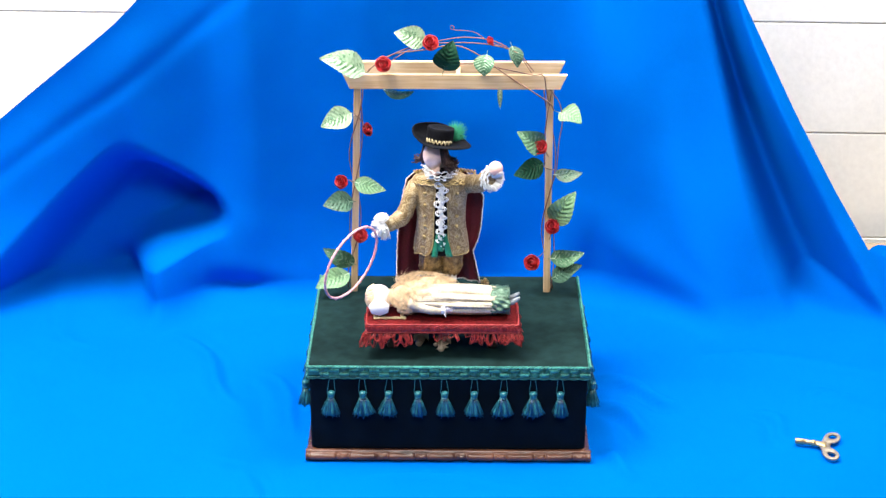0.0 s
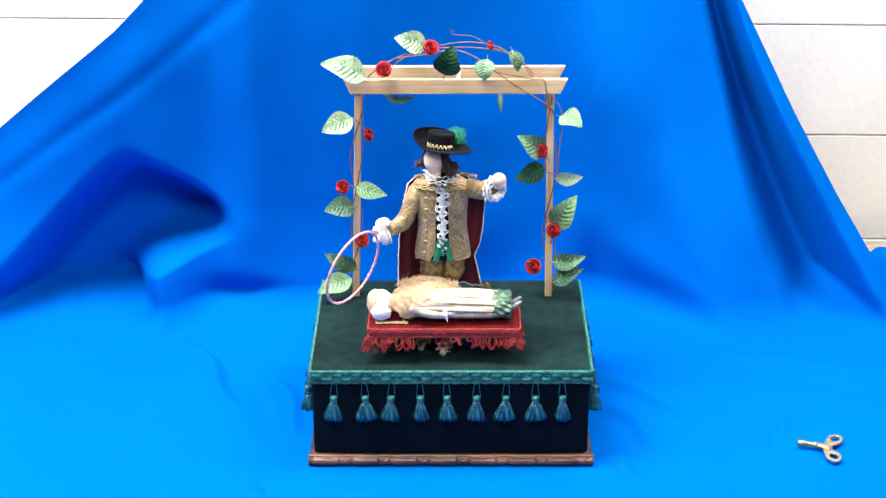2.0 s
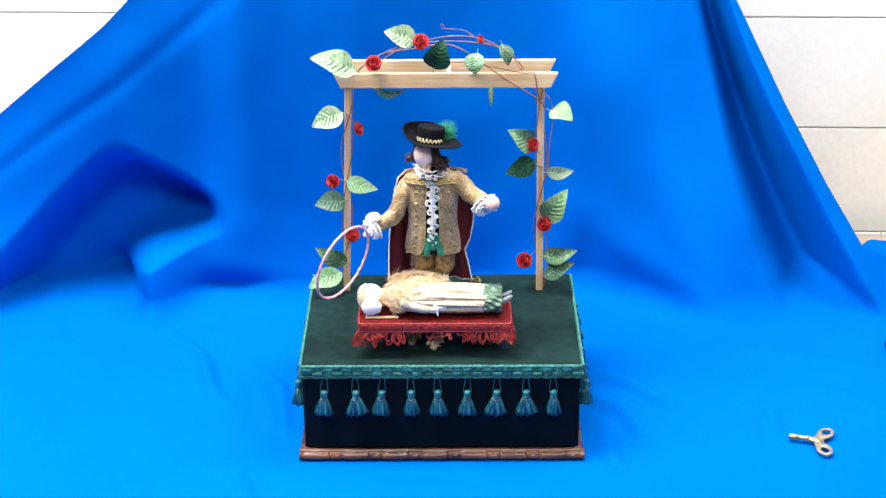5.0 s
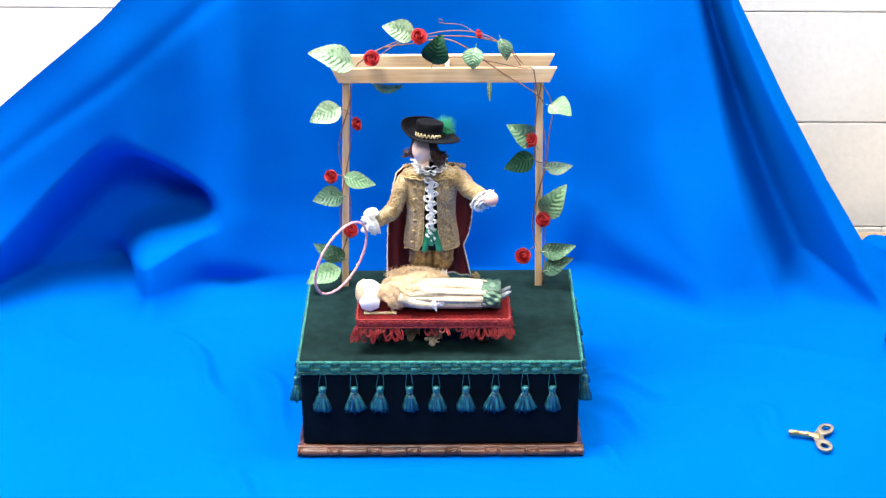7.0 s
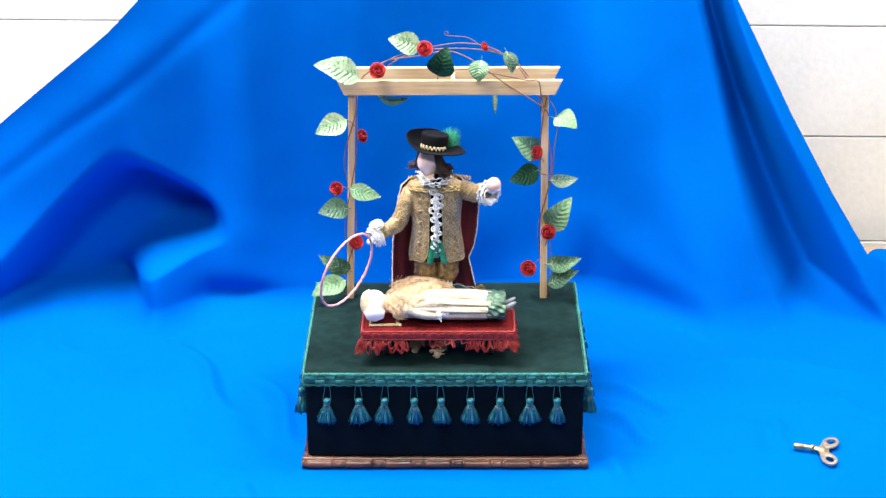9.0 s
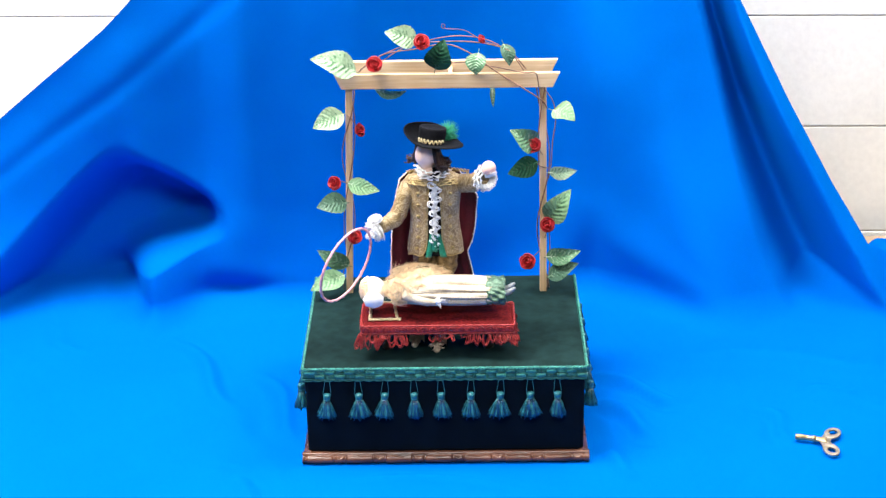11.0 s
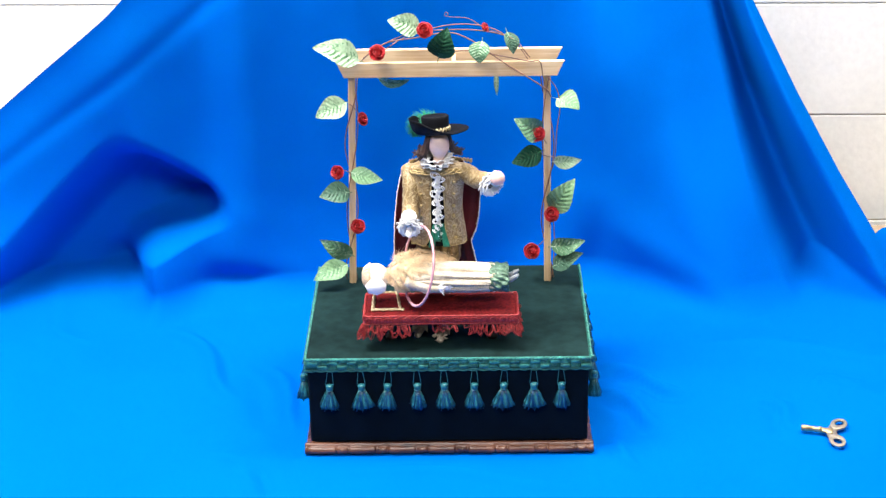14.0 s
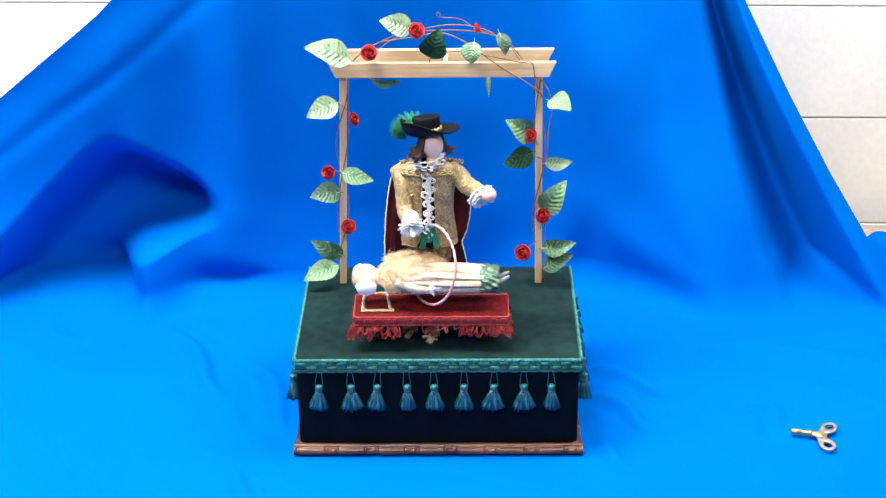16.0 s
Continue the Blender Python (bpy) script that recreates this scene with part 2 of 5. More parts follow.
def root(name, origin, label, category, group=""):
    ob = new(name)
    ob.empty_display_size = 0.02
    ob.location = origin
    ORIGIN[ob.name] = Vector(origin)
    return tagged(ob, label, category, group)


def box(x0, x1, y0, y1, z0, z1, bevel=0.0, seg=2):
    bm = bmesh.new()
    bmesh.ops.create_cube(bm, size=1, matrix=Matrix.LocRotScale(((x0 + x1) / 2, (y0 + y1) / 2, (z0 + z1) / 2), None, (x1 - x0, y1 - y0, z1 - z0)))
    if bevel:
        bmesh.ops.bevel(bm, geom=bm.edges[:], offset=bevel, segments=seg, affect="EDGES", profile=0.5)
    bm.verts.index_update()
    g = Geo().add([v.co.copy() for v in bm.verts], [[v.index for v in f.verts] for f in bm.faces])
    bm.free()
    return g


def loft(rings, caps=True, k=0, closed=True):
    n = len(rings[0])
    v = [p for r in rings for p in r]
    f = []
    for i in range(len(rings) - 1):
        for j in range(n if closed else n - 1):
            a, b = i * n + j, i * n + (j + 1) % n
            f.append((a, b, b + n, a + n))
    if caps:
        f += [tuple(reversed(range(n))), tuple(range(len(v) - n, len(v)))]
    return Geo().add(v, f, k)


def oval(c, rx, ry, n=24, ax=(1, 0, 0), ay=(0, 1, 0), wob=0.0, waves=0, phase=0.0):
    c, ax, ay = Vector(c), Vector(ax), Vector(ay)
    out = []
    for i in range(n):
        a = 2 * math.pi * i / n
        s = 1 + wob * math.sin(waves * a + phase)
        out.append(c + ax * (rx * s * math.cos(a)) + ay * (ry * s * math.sin(a)))
    return out


def tube(pts, r, n=6, closed=False, k=0):
    pts = [Vector(p) for p in pts]
    rr = r if isinstance(r, (list, tuple)) else [r] * len(pts)
    rings, side = [], None
    for i, p in enumerate(pts):
        a = pts[i - 1] if i or closed else p
        b = pts[(i + 1) % len(pts)] if i < len(pts) - 1 or closed else p
        d = (b - a).normalized() if (b - a).length > 1e-9 else Vector((0, 0, 1))
        if side is None:
            side = d.cross(Vector((0, 0, 1)) if abs(d.z) < 0.9 else Vector((1, 0, 0))).normalized()
        side = (side - d * side.dot(d)).normalized()
        up = d.cross(side)
        rings.append(oval(p, rr[i], rr[i], n, side, up))
    if closed:
        rings.append(rings[0])
    return loft(rings, not closed, k)


def ball(c, r, nu=12, nv=8, k=0):
    c = Vector(c)
    r = Vector((r, r, r)) if not hasattr(r, "__len__") else Vector(r)
    rings = []
    for i in range(1, nv):
        a = math.pi * i / nv
        rings.append([c + Vector((r.x * math.sin(a) * math.cos(t), r.y * math.sin(a) * math.sin(t), -r.z * math.cos(a))) for t in [2 * math.pi * j / nu for j in range(nu)]])
    return loft(rings, True, k)


def smooth_line(pts, n):
    """A smooth line through points, n steps a span."""
    P = [Vector(p) for p in pts]
    P = [2 * P[0] - P[1]] + P + [2 * P[-1] - P[-2]]
    out = []
    for i in range(1, len(P) - 2):
        for s in range(n):
            t = s / n
            a, b, c, d = P[i - 1:i + 3]
            out.append(0.5 * (2 * b + (c - a) * t + (2 * a - 5 * b + 4 * c - d) * t * t + (3 * b - a - 3 * c + d) * t ** 3))
    return out + [P[-2]]


def sstep(a, b, x):
    t = min(1, max(0, (x - a) / (b - a)))
    return t * t * (3 - 2 * t)


def lerp_table(tab, x):
    for (a, va), (b, vb) in zip(tab, tab[1:]):
        if x <= b:
            return va + (vb - va) * max(0, (x - a) / (b - a))
    return tab[-1][1]


# ---- the room ----
def structure(name, g, m, label, smooth=False):
    return tagged(part(name, g, m, None, label, smooth=smooth), kind="structure")


WALL_Y = 0.62
structure("floor", box(-3.2, 3.2, -4.2, 0.9, -0.85, -0.75), FLOOR, "grey vinyl floor of the room")
structure("ceiling", box(-3.2, 3.2, -4.2, 0.9, 2.0, 2.1), PLASTER, "plain grey ceiling with light panels")
structure("wall_west", box(-3.2, -3.0, -4.0, 0.9, -0.75, 2.0), PLASTER, "plain grey painted wall")
structure("wall_east", box(3.0, 3.2, -4.0, 0.9, -0.75, 2.0), PLASTER, "plain grey painted wall")
structure("wall_south", box(-3.2, 3.2, -4.2, -4.0, -0.75, 2.0), PLASTER, "plain grey painted wall")
wall = structure("wall_north", box(-3.0, 3.0, WALL_Y + 0.0015, 0.9, -0.75, 2.0), MORTAR, "white painted concrete block wall with grey joints")
structure("table_top", box(-1.25, 1.25, -0.62, 0.56, -0.05, -0.012, 0.004), TABLE, "laminate table top under the blue cloth")
for x in (-1.15, 1.15):
    for y in (-0.55, 0.5):
        structure("table_leg", box(x - 0.025, x + 0.025, y - 0.025, y + 0.025, -0.75, -0.05, 0.003), TABLE, "square wooden table leg")
# unseen glowing panels added over the assumed lamps
for x, y in ((-0.75, -0.22), (0.95, 0.05), (0.0, -1.75)):
    structure("assumed_light_panel", box(x - 0.62, x + 0.62, y - 0.32, y + 0.32, 1.965, 1.998, 0.004), PANEL, "assumed glowing white ceiling panel, out of view")


# ---- the blue cloth ----
LEFT = [(-0.1, -1.25), (0.0, -1.03), (0.1, -0.897), (0.267, -0.690), (0.455, -0.465), (0.62, -0.297), (0.9, -0.18)]
RIGHT = [(-0.1, 1.25), (0.0, 1.05), (0.03, 0.98), (0.070, 0.668), (0.092, 0.625), (0.18, 0.570), (0.29, 0.508), (0.447, 0.427), (0.62, 0.335), (0.9, 0.25)]
BAND = [(-0.1, 0.64), (0.0, 0.572), (0.075, 0.534), (0.18, 0.484), (0.32, 0.432), (0.43, 0.393), (0.9, 0.262)]
BAND_END = [(-0.1, 0.76), (-0.04, 0.685), (0.05, 0.620), (0.223, 0.522), (0.335, 0.461), (0.447, 0.415), (0.9, 0.29)]


def smooth_table(tab, z):
    return sum(lerp_table(tab, z + h) for h in (-0.08, -0.04, 0, 0.04, 0.08)) / 5



def bend_line(x):
    return 0.345 - 0.32 * max(0, x - 0.22) ** 1.3 - 0.1 * max(0, -x - 0.55) - 0.050 * sstep(-0.20, -0.34, x) - 0.070 * sstep(-0.345, -0.450, x) - bulge(x, 0)


def bulge(x, z):
    """The broad swells of the hanging cloth."""
    return 0.050 * math.exp(-((x + 0.12) / 0.16) ** 2) + 0.070 * math.exp(-((x - 0.400 + 0.33 * z) / 0.075) ** 2) * sstep(0.55, -0.08, z)


def ease(t):
    t = max(0, t)
    return t * t / (t + 0.10)


def drape(x, z):
    """How far the hanging cloth stands out from its even slope, at height z."""
    d = 0.0
    # hollow under an arched fold on one side
    e1 = (z - (0.0330 + (x + 0.6953) * 0.965)) * 0.72           # under the slanting crest
    e2 = (z - (0.2560 - (x + 0.4564) * 0.913)) * 0.74
    inside = sstep(0.030, -0.065, e1) * sstep(0.026, -0.048, e2)
    deep = sstep(-0.425, -0.50, x)
    sill = 0.155 + 0.35 * (x + 0.335)
    fade = (deep + (1 - deep) * sstep(sill - 0.045, sill, z)) * sstep(-0.315, -0.36, x)
    d -= 0.135 * inside * fade
    d += (0.30 + 0.12 * sstep(-0.37, -0.50, x)) * ease(z - 0.16) * sstep(-0.275, -0.345, x)
    d -= 0.003 * math.exp(-((x - lerp_table(LEFT, z) - 0.115 + 0.02 * math.sin(9 * z)) / 0.022) ** 2) * sstep(0.10, 0.2, z)
    # long fold on the other side: a gutter, then an overhanging roll that ends in the hem
    b0, b1 = smooth_table(BAND, z), smooth_table(BAND_END, z)
    q = (x - b0) / (b1 - b0)
    d += min(0.14, 3.0 * (b1 - b0)) * (sstep(-0.05, 1.05, q) - sstep(-0.9, 0.0, q) - 0.45 * sstep(1.0, 1.7, q)) * sstep(-0.05, 0.015, z)
    # between the arch and the arbour the cloth hangs plumb
    d += (0.30 - 0.17 * sstep(-0.13, 0.05, x)) * ease(z - 0.06) * sstep(-0.345, -0.275, x) * sstep(0.24, -0.02, x)
    # a valley beside the broad column, and a pouch that overhangs its foot
    q = x - 0.195
    d -= 0.026 * math.exp(-(q / (0.045 if q < 0 else 0.060)) ** 2) * sstep(0.50, 0.20, z) * sstep(-0.04, 0.18, z)
    edge = 0.262 + 0.12 * math.exp(-(max(0, z) / 0.075) ** 2)
    d += 0.044 * sstep(-0.01, 0.15, z) * sstep(0.60, 0.30, z) * sstep(0.14, 0.22, x) * sstep(edge + 0.06, edge - 0.05, x)
    # pockets above the foot
    for px, pz, wx, wz, a in ((-0.49, 0.030, 0.040, 0.030, 0.030), (-0.315, 0.015, 0.055, 0.030, 0.030)):
        d -= a * math.exp(-((x - px + 0.35 * (z - pz)) / wx) ** 2 - ((z - pz) / wz) ** 2) * sstep(-0.02, 0.04, z)
    # soft upright folds
    up = sstep(0.02, 0.15, z)
    d += bulge(x, z) - bulge(x, 0)
    d += -0.012 * math.exp(-((x - 0.215) / 0.03) ** 2) * sstep(0.35, 0.05, z) + 0.006 * up * math.sin(16 * x + 2.5 * z + 0.6)
    d += 0.014 * noise.noise((x * 2.6, z * 2.2, 3.1)) * up
    d += (0.0045 * noise.noise((x * 8.0, z * 6.0, 9.1)) + 0.0012 * noise.noise((x * 21, z * 17, 4.4))) * up
    # rolled hems
    for tab, hem, wide in ((LEFT, -0.014, 0.075), (RIGHT, 0.004, 0.035)):
        w = (x - lerp_table(tab, z)) / wide
        d += hem * math.exp(-w * w) * sstep(0.04, 0.1, z)
    # buckles at the foot
    foot = math.exp(-((z - 0.02) / 0.045) ** 2)
    d += 0.011 * foot * noise.noise((x * 7.0, 0.3, 1.7)) + 0.003 * foot * noise.noise((x * 17.0, 0.3, 5.7))
    return d


CREASES = ((-0.385, 0.19, -0.295, 0.02, 0.010, 0.005), (-0.375, 0.20, -0.275, 0.03, 0.014, -0.004), (-0.262, 0.085, -0.185, -0.085, 0.011, 0.006), (-0.295, 0.10, -0.225, -0.07, 0.020, -0.005),
           (0.204, 0.075, 0.310, 0.016, 0.009, 0.006), (0.206, 0.050, 0.308, -0.003, 0.012, -0.005), (0.207, 0.001, 0.276, -0.070, 0.010, 0.006), (0.198, -0.017, 0.266, -0.094, 0.014, -0.005), (0.187, -0.128, 0.241, -0.174, 0.010, 0.005), (0.419, -0.018, 0.451, -0.085, 0.010, 0.004), (0.408, -0.027, 0.440, -0.099, 0.012, -0.003), (0.491, 0.027, 0.553, 0.036, 0.008, 0.003),
           (-0.68, 0.26, -0.52, 0.17, 0.014, 0.005), (-0.66, 0.20, -0.50, 0.10, 0.022, 0.003), (-0.30, -0.14, -0.22, -0.24, 0.012, 0.003), (-0.27, -0.17, -0.20, -0.25, 0.012, -0.003),
           (0.36, 0.14, 0.62, 0.10, 0.02, 0.004), (0.5, 0.02, 0.66, -0.09, 0.02, 0.003), (-0.10, -0.19, 0.16, -0.215, 0.014, 0.003))


def flat_wrinkle(x, y):
    h = 0.004 * noise.noise((x * 3.0, y * 3.0, 8.0)) + 0.0012 * noise.noise((x * 9, y * 9, 2.0))
    for ax, ay, bx, by, w, a in CREASES:
        dx, dy = bx - ax, by - ay
        l2 = dx * dx + dy * dy
        t = ((x - ax) * dx + (y - ay) * dy) / l2
        s = ((x - ax) * dy - (y - ay) * dx) / math.sqrt(l2) + 0.012 * math.sin(5 * t)
        h += 1.7 * a * math.exp(-(s / w) ** 2) * sstep(-0.25, 0.25, t) * sstep(1.25, 0.75, t)
    near = sstep(0.0, 0.035, max(abs(x) - 0.185, abs(y + 0.01) - 0.14))
    return -0.0015 + h * near


FOLD_R, FOLD_A, SPLIT = 0.045, math.radians(78), 0.075


def hanging(x, z):
    """A point of the hanging cloth."""
    base = bend_line(x) - FOLD_R + FOLD_R * math.sin(FOLD_A)
    s = (z - 0.035) / 0.82
    y = base + (0.43 - base) * (sstep(-0.35, 1.1, s) - sstep(-0.35, 1.1, 0))
    return Vector((x, min(y - drape(x, z), 0.60), z))


def make_cloth():
    nx = 420
    xs = [-1.25 + 2.5 * j / nx for j in range(nx + 1)]
    rows = []
    for i in range(8):
        rows.append([Vector((x, -0.64 + 0.01 * math.sin(18 * x), -0.55 + 0.54 * i / 8)) for x in xs])
    for i in range(150):
        ring = []
        for x in xs:
            y = -0.635 + (bend_line(x) - FOLD_R + 0.635) * i / 150
            ring.append(Vector((x, y, flat_wrinkle(x, y))))
        rows.append(ring)
    z0 = FOLD_R * (1 - math.cos(FOLD_A))
    for i in range(28):
        s = i / 28
        a = s * FOLD_A
        z = FOLD_R * (1 - math.cos(a))
        ring = []
        for x in xs:
            y = bend_line(x) - FOLD_R + FOLD_R * math.sin(a)
            ring.append(Vector((x, y - drape(x, z) * sstep(0, 1, s), z + flat_wrinkle(x, y) * (1 - s))))
        rows.append(ring)
    for i in range(14):
        rows.append([hanging(x, z0 + (SPLIT + 0.018 * sstep(0.58, 0.61, x) - z0) * i / 13) + Vector((0, 0.006 * sstep(0.60, 0.615, x) * sstep(7, 13, i), 0)) for x in xs])
    g = loft(rows, False, 0, closed=False)
    upper = []
    for i in range(190):
        z = SPLIT - 0.004 + (0.86 - SPLIT) * (i / 189) ** 1.1
        xl, xr = lerp_table(LEFT, z), lerp_table(RIGHT, z)
        upper.append([hanging(xl + (xr - xl) * j / 300, z) for j in range(301)])
    g.join(loft(upper, False, 0, closed=False))
    ob = part("blue_cloth", g, BLUE, None)
    return tagged(ob, "bright blue satin cloth draped over the table and up the wall", "cloth")


make_cloth()


# ---- the display box ----
TOP = 0.1345
BX, BF, BB = 0.1755, -0.1400, 0.1215

stage = root("display_box", (0, 0, 0), "dark green velvet covered box with teal braid and carved wooden base", "box")
part("body", box(-BX, BX, BF, BB, 0.012, TOP - 0.003, 0.003), BLACK_VELVET, stage, "near-black velvet sides", smooth=False)


def velvet_top():
    rows = []
    nx, ny = 60, 44
    for i in range(ny + 1):
        y = BF + (BB - BF) * i / ny
        ring = []
        for j in range(nx + 1):
            x = -BX + 2 * BX * j / nx
            e = min(BX - abs(x), y - BF, BB - y)
            ring.append(Vector((x, y, TOP - 0.0016 * math.exp(-e / 0.002) + 0.0004 * noise.noise((x * 25, y * 25, 0)))))
        rows.append(ring)
    g = loft(rows, False, closed=False)
    lip = box(-BX - 0.0004, BX + 0.0004, BF - 0.0004, BB + 0.0004, TOP - 0.006, TOP - 0.002)
    return g.join(lip)


part("velvet_top", velvet_top(), VELVET, stage, "brushed dark green velvet top")


def moulding(length, seed):
    """A carved half-round rod with leaf-shaped knots, along x, resting on z = 0."""
    n = max(8, int(length / 0.0010))
    rings = []
    pitch = 0.0505
    for i in range(n + 1):
        x = -length / 2 + length * i / n
        u = ((x + 0.413) % pitch - pitch / 2) / 0.0068
        knot = sstep(1.25, 0.8, abs(u))
        notch = math.exp(-((abs(u) - 1.1) / 0.22) ** 2)
        r = 0.0047 - 0.0016 * notch + 0.0003 * noise.noise((x * 90, seed, 0)) + 0.0002 * math.sin(x * 260)
        ring = [Vector((x, 0.004, 0.001)), Vector((x, -0.0035, 0.001))]
        for a in range(0, 12):
            t = math.radians(-75 + 165 * a / 11)
            v = (a - 5.5) / 5.5
            cross = math.exp(-((u - v) / 0.3) ** 2) + math.exp(-((u + v) / 0.3) ** 2)
            rr = r * (1 + knot * (0.16 * min(1, cross) - 0.16))
            ring.append(Vector((x, -0.003 - rr * math.cos(t), 0.0060 + rr * math.sin(t) * 1.05)))
        ring += [Vector((x, -0.0015, 0.0118)), Vector((x, -0.0015, 0.0140)), Vector((x, 0.004, 0.0140))]
        rings.append(ring)
    return loft(rings)


for length, m in ((0.3655, pose(0, -0.1442, -0.001)), (0.3635, pose(0, 0.1215, 0, 0, 0, 180)), (0.2665, pose(-0.1745, -0.009, 0, 0, 0, -90)), (0.2665, pose(0.1745, -0.009, 0, 0, 0, 90))):
    part("base_moulding", Geo().join(moulding(length, 1), m), MOULD, stage, "carved reddish brown wooden moulding")


def gimp(length):
    """Woven braid along x, facing -y, hanging from z = 0 down."""
    g = Geo()
    n = int(length / 0.0045)
    for k in range(2):
        pts = []
        for i in range(n * 6 + 1):
            a = i / 6 * math.pi + k * math.pi
            pts.append((-length / 2 + length * i / (n * 6), -0.0022 - 0.0011 * math.cos(a), -0.0016 + 0.0011 * math.sin(a)))
        g.join(tube(pts, 0.0012, 5))
    g.join(box(-length / 2, length / 2, -0.0016, 0.0004, -0.0175, -0.002))
    pitch = 0.0252
    m = int(length / pitch)
    off = (length - m * pitch) / 2
    for i in range(m):
        x0 = -length / 2 + off + i * pitch
        for row, sh in ((0, 0.0), (1, 0.5)):
            z1 = -0.0034 - row * 0.0060
            xa = x0 + sh * pitch
            if xa + pitch * 0.5 < length / 2:
                b = box(xa + 0.0012, xa + pitch * 0.5 + 0.001, -0.0040, -0.001, z1 - 0.0052, z1, 0.0009, 1)
                g.join(b)
            for t in range(3):
                zt = z1 - 0.0010 - t * 0.0016
                xs = xa + pitch * 0.5
                xe = min(xa + pitch + 0.001, length / 2)
                if xe > xs:
                    g.join(tube([(xs, -0.0014, zt), ((xs + xe) / 2, -0.0024, zt), (xe, -0.0014, zt)], 0.0008, 5))
    pts = []
    k = int(length / 0.0125)
    for i in range(k * 10 + 1):
        s = i / 10
        pts.append((-length / 2 + length * s / k, -0.0022, -0.0168 - 0.0014 * abs(math.sin(math.pi * s))))
    g.join(tube(pts, 0.0009, 5))
    pts = [(p[0], p[1] - 0.0004, -0.0155) for p in pts[::5]]
    g.join(tube(pts, 0.0007, 5))
    return g


front_gimp = gimp(0.3545)
for length, m in ((0, pose(0, BF - 0.0004, TOP)), (0, pose(0, BB + 0.0004, TOP - 0.004, 0, 0, 180)), (0.262, pose(-BX - 0.0004, -0.009, TOP, 0, 0, -90)), (0.262, pose(BX + 0.0004, -0.009, TOP, 0, 0, 90))):
    part("braid_trim", Geo().join(gimp(length) if length else front_gimp, m), TEAL, stage, "woven teal braid with a twisted cord edge")


# ---- tassels ----
def make_tassel(seed, wide):
    rng = random.Random(seed)
    t = root("tassel", (0, 0, 0), "teal silk tassel hanging from the braid of the box", "tassel", "tassels round the box")
    loop = Geo()
    for s in (-1, 1):
        loop.join(tube(smooth_line([(s * 0.0023, -0.001, 0.002), (s * 0.0036, -0.0022, -0.008), (s * 0.0048, -0.0036, -0.0185), (s * 0.0044, -0.0042, -0.0215)], 4), 0.00042, 5))
    part("cord_loop", loop, TASSEL, t)
    head = loft([oval((0, -0.0042, z), r, r, 14, wob=0.05, waves=7) for z, r in ((-0.0142, 0.0026), (-0.0150, 0.0040), (-0.0175, 0.0046), (-0.0205, 0.0043), (-0.0222, 0.0034), (-0.0232, 0.0040))])
    head.join(tube(oval((0, -0.0042, -0.0222), 0.0038, 0.0038, 14), 0.0007, 5, True))
    head = Geo().join(head, pose(0, 0, -0.0040))
    part("head", head, TASSEL, t, "bound tassel head")
    skirt = loft([oval((0, -0.0042, z), r * wide, r * 0.8, 28, wob=w, waves=9) for z, r, w in ((-0.0225, 0.0030, 0.05), (-0.027, 0.0048, 0.08), (-0.034, 0.0072, 0.10), (-0.041, 0.0096, 0.12), (-0.0455, 0.0104, 0.14))])
    for i in range(64):
        a = rng.uniform(0, 2 * math.pi)
        r1 = rng.uniform(0.0092, 0.0132)
        zb = -0.0455 - rng.uniform(-0.002, 0.0035)
        ca, sa = math.cos(a) * wide, math.sin(a) * 0.8
        tw = rng.uniform(-0.0012, 0.0012)
        skirt.join(tube([(ca * 0.003, -0.0042 + sa * 0.003, -0.0228), (ca * 0.0062 + tw, -0.0042 + sa * 0.0062, -0.031), (ca * r1, -0.0042 + sa * r1, zb)], [0.0006, 0.0006, 0.00035], 4), k=1 if math.sin(a) < -0.8 and rng.random() < 0.8 else 0)
    skirt = Geo().join(skirt, pose(0, 0, -0.0040))
    part("skirt", skirt, [TASSEL, TASSEL_BLUE], t, "flared silk strands")
    return t


kinds = [make_tassel(3, 1.0), make_tassel(8, 1.22), make_tassel(15, 0.86)]
spots = []
for i, x in enumerate((-0.1471, -0.1093, -0.0742, -0.0392, -0.0055, 0.0330, 0.0705, 0.1066, 0.1406)):
    spots.append((i, pose(x, BF - 0.0012, TOP - 0.0165, 0, random.Random(i).uniform(-4, 4), 0)))
for i in range(6):
    y = -0.118 + i * 0.0435
    spots.append((i + 9, pose(BX + 0.0045, y, TOP - 0.0165, 0, 0, 90 + random.Random(i).uniform(-6, 6))))
    spots.append((i + 20, pose(-BX - 0.0030, y, TOP - 0.0165, 0, 0, -90 + random.Random(i + 50).uniform(-6, 6))))
used = set()
for i, m in spots:
    k = (0, 1, 0, 2, 0, 0, 1, 1, 2)[i] if i < 9 else i % 3
    if k in used:
        copy_thing(kinds[k], m)
    else:
        used.add(k)
        kinds[k].matrix_basis = m


# ---- the arbour ----
arbour = root("arbour", (0, 0.0737, TOP), "pale pine arbour with two posts and a double beam", "arbour")


def slat(xa, xb, inset, y0, y1, z0, z1):
    """A beam whose ends slope inwards towards its foot."""
    e = 0.0008
    def ring(y, s):
        return [Vector((xa + inset + s, y, z0 + s)), Vector((xb - inset - s, y, z0 + s)), Vector((xb - s, y, z1 - s)), Vector((xa + s, y, z1 - s))]
    return loft([ring(y0, e), ring(y0 + e, 0), ring(y1 - e, 0), ring(y1, e)])


def shear_x(g, z0, z1, dx):
    for p in g.v:
        p.x += dx * (p.z - z0) / (z1 - z0)
    return g


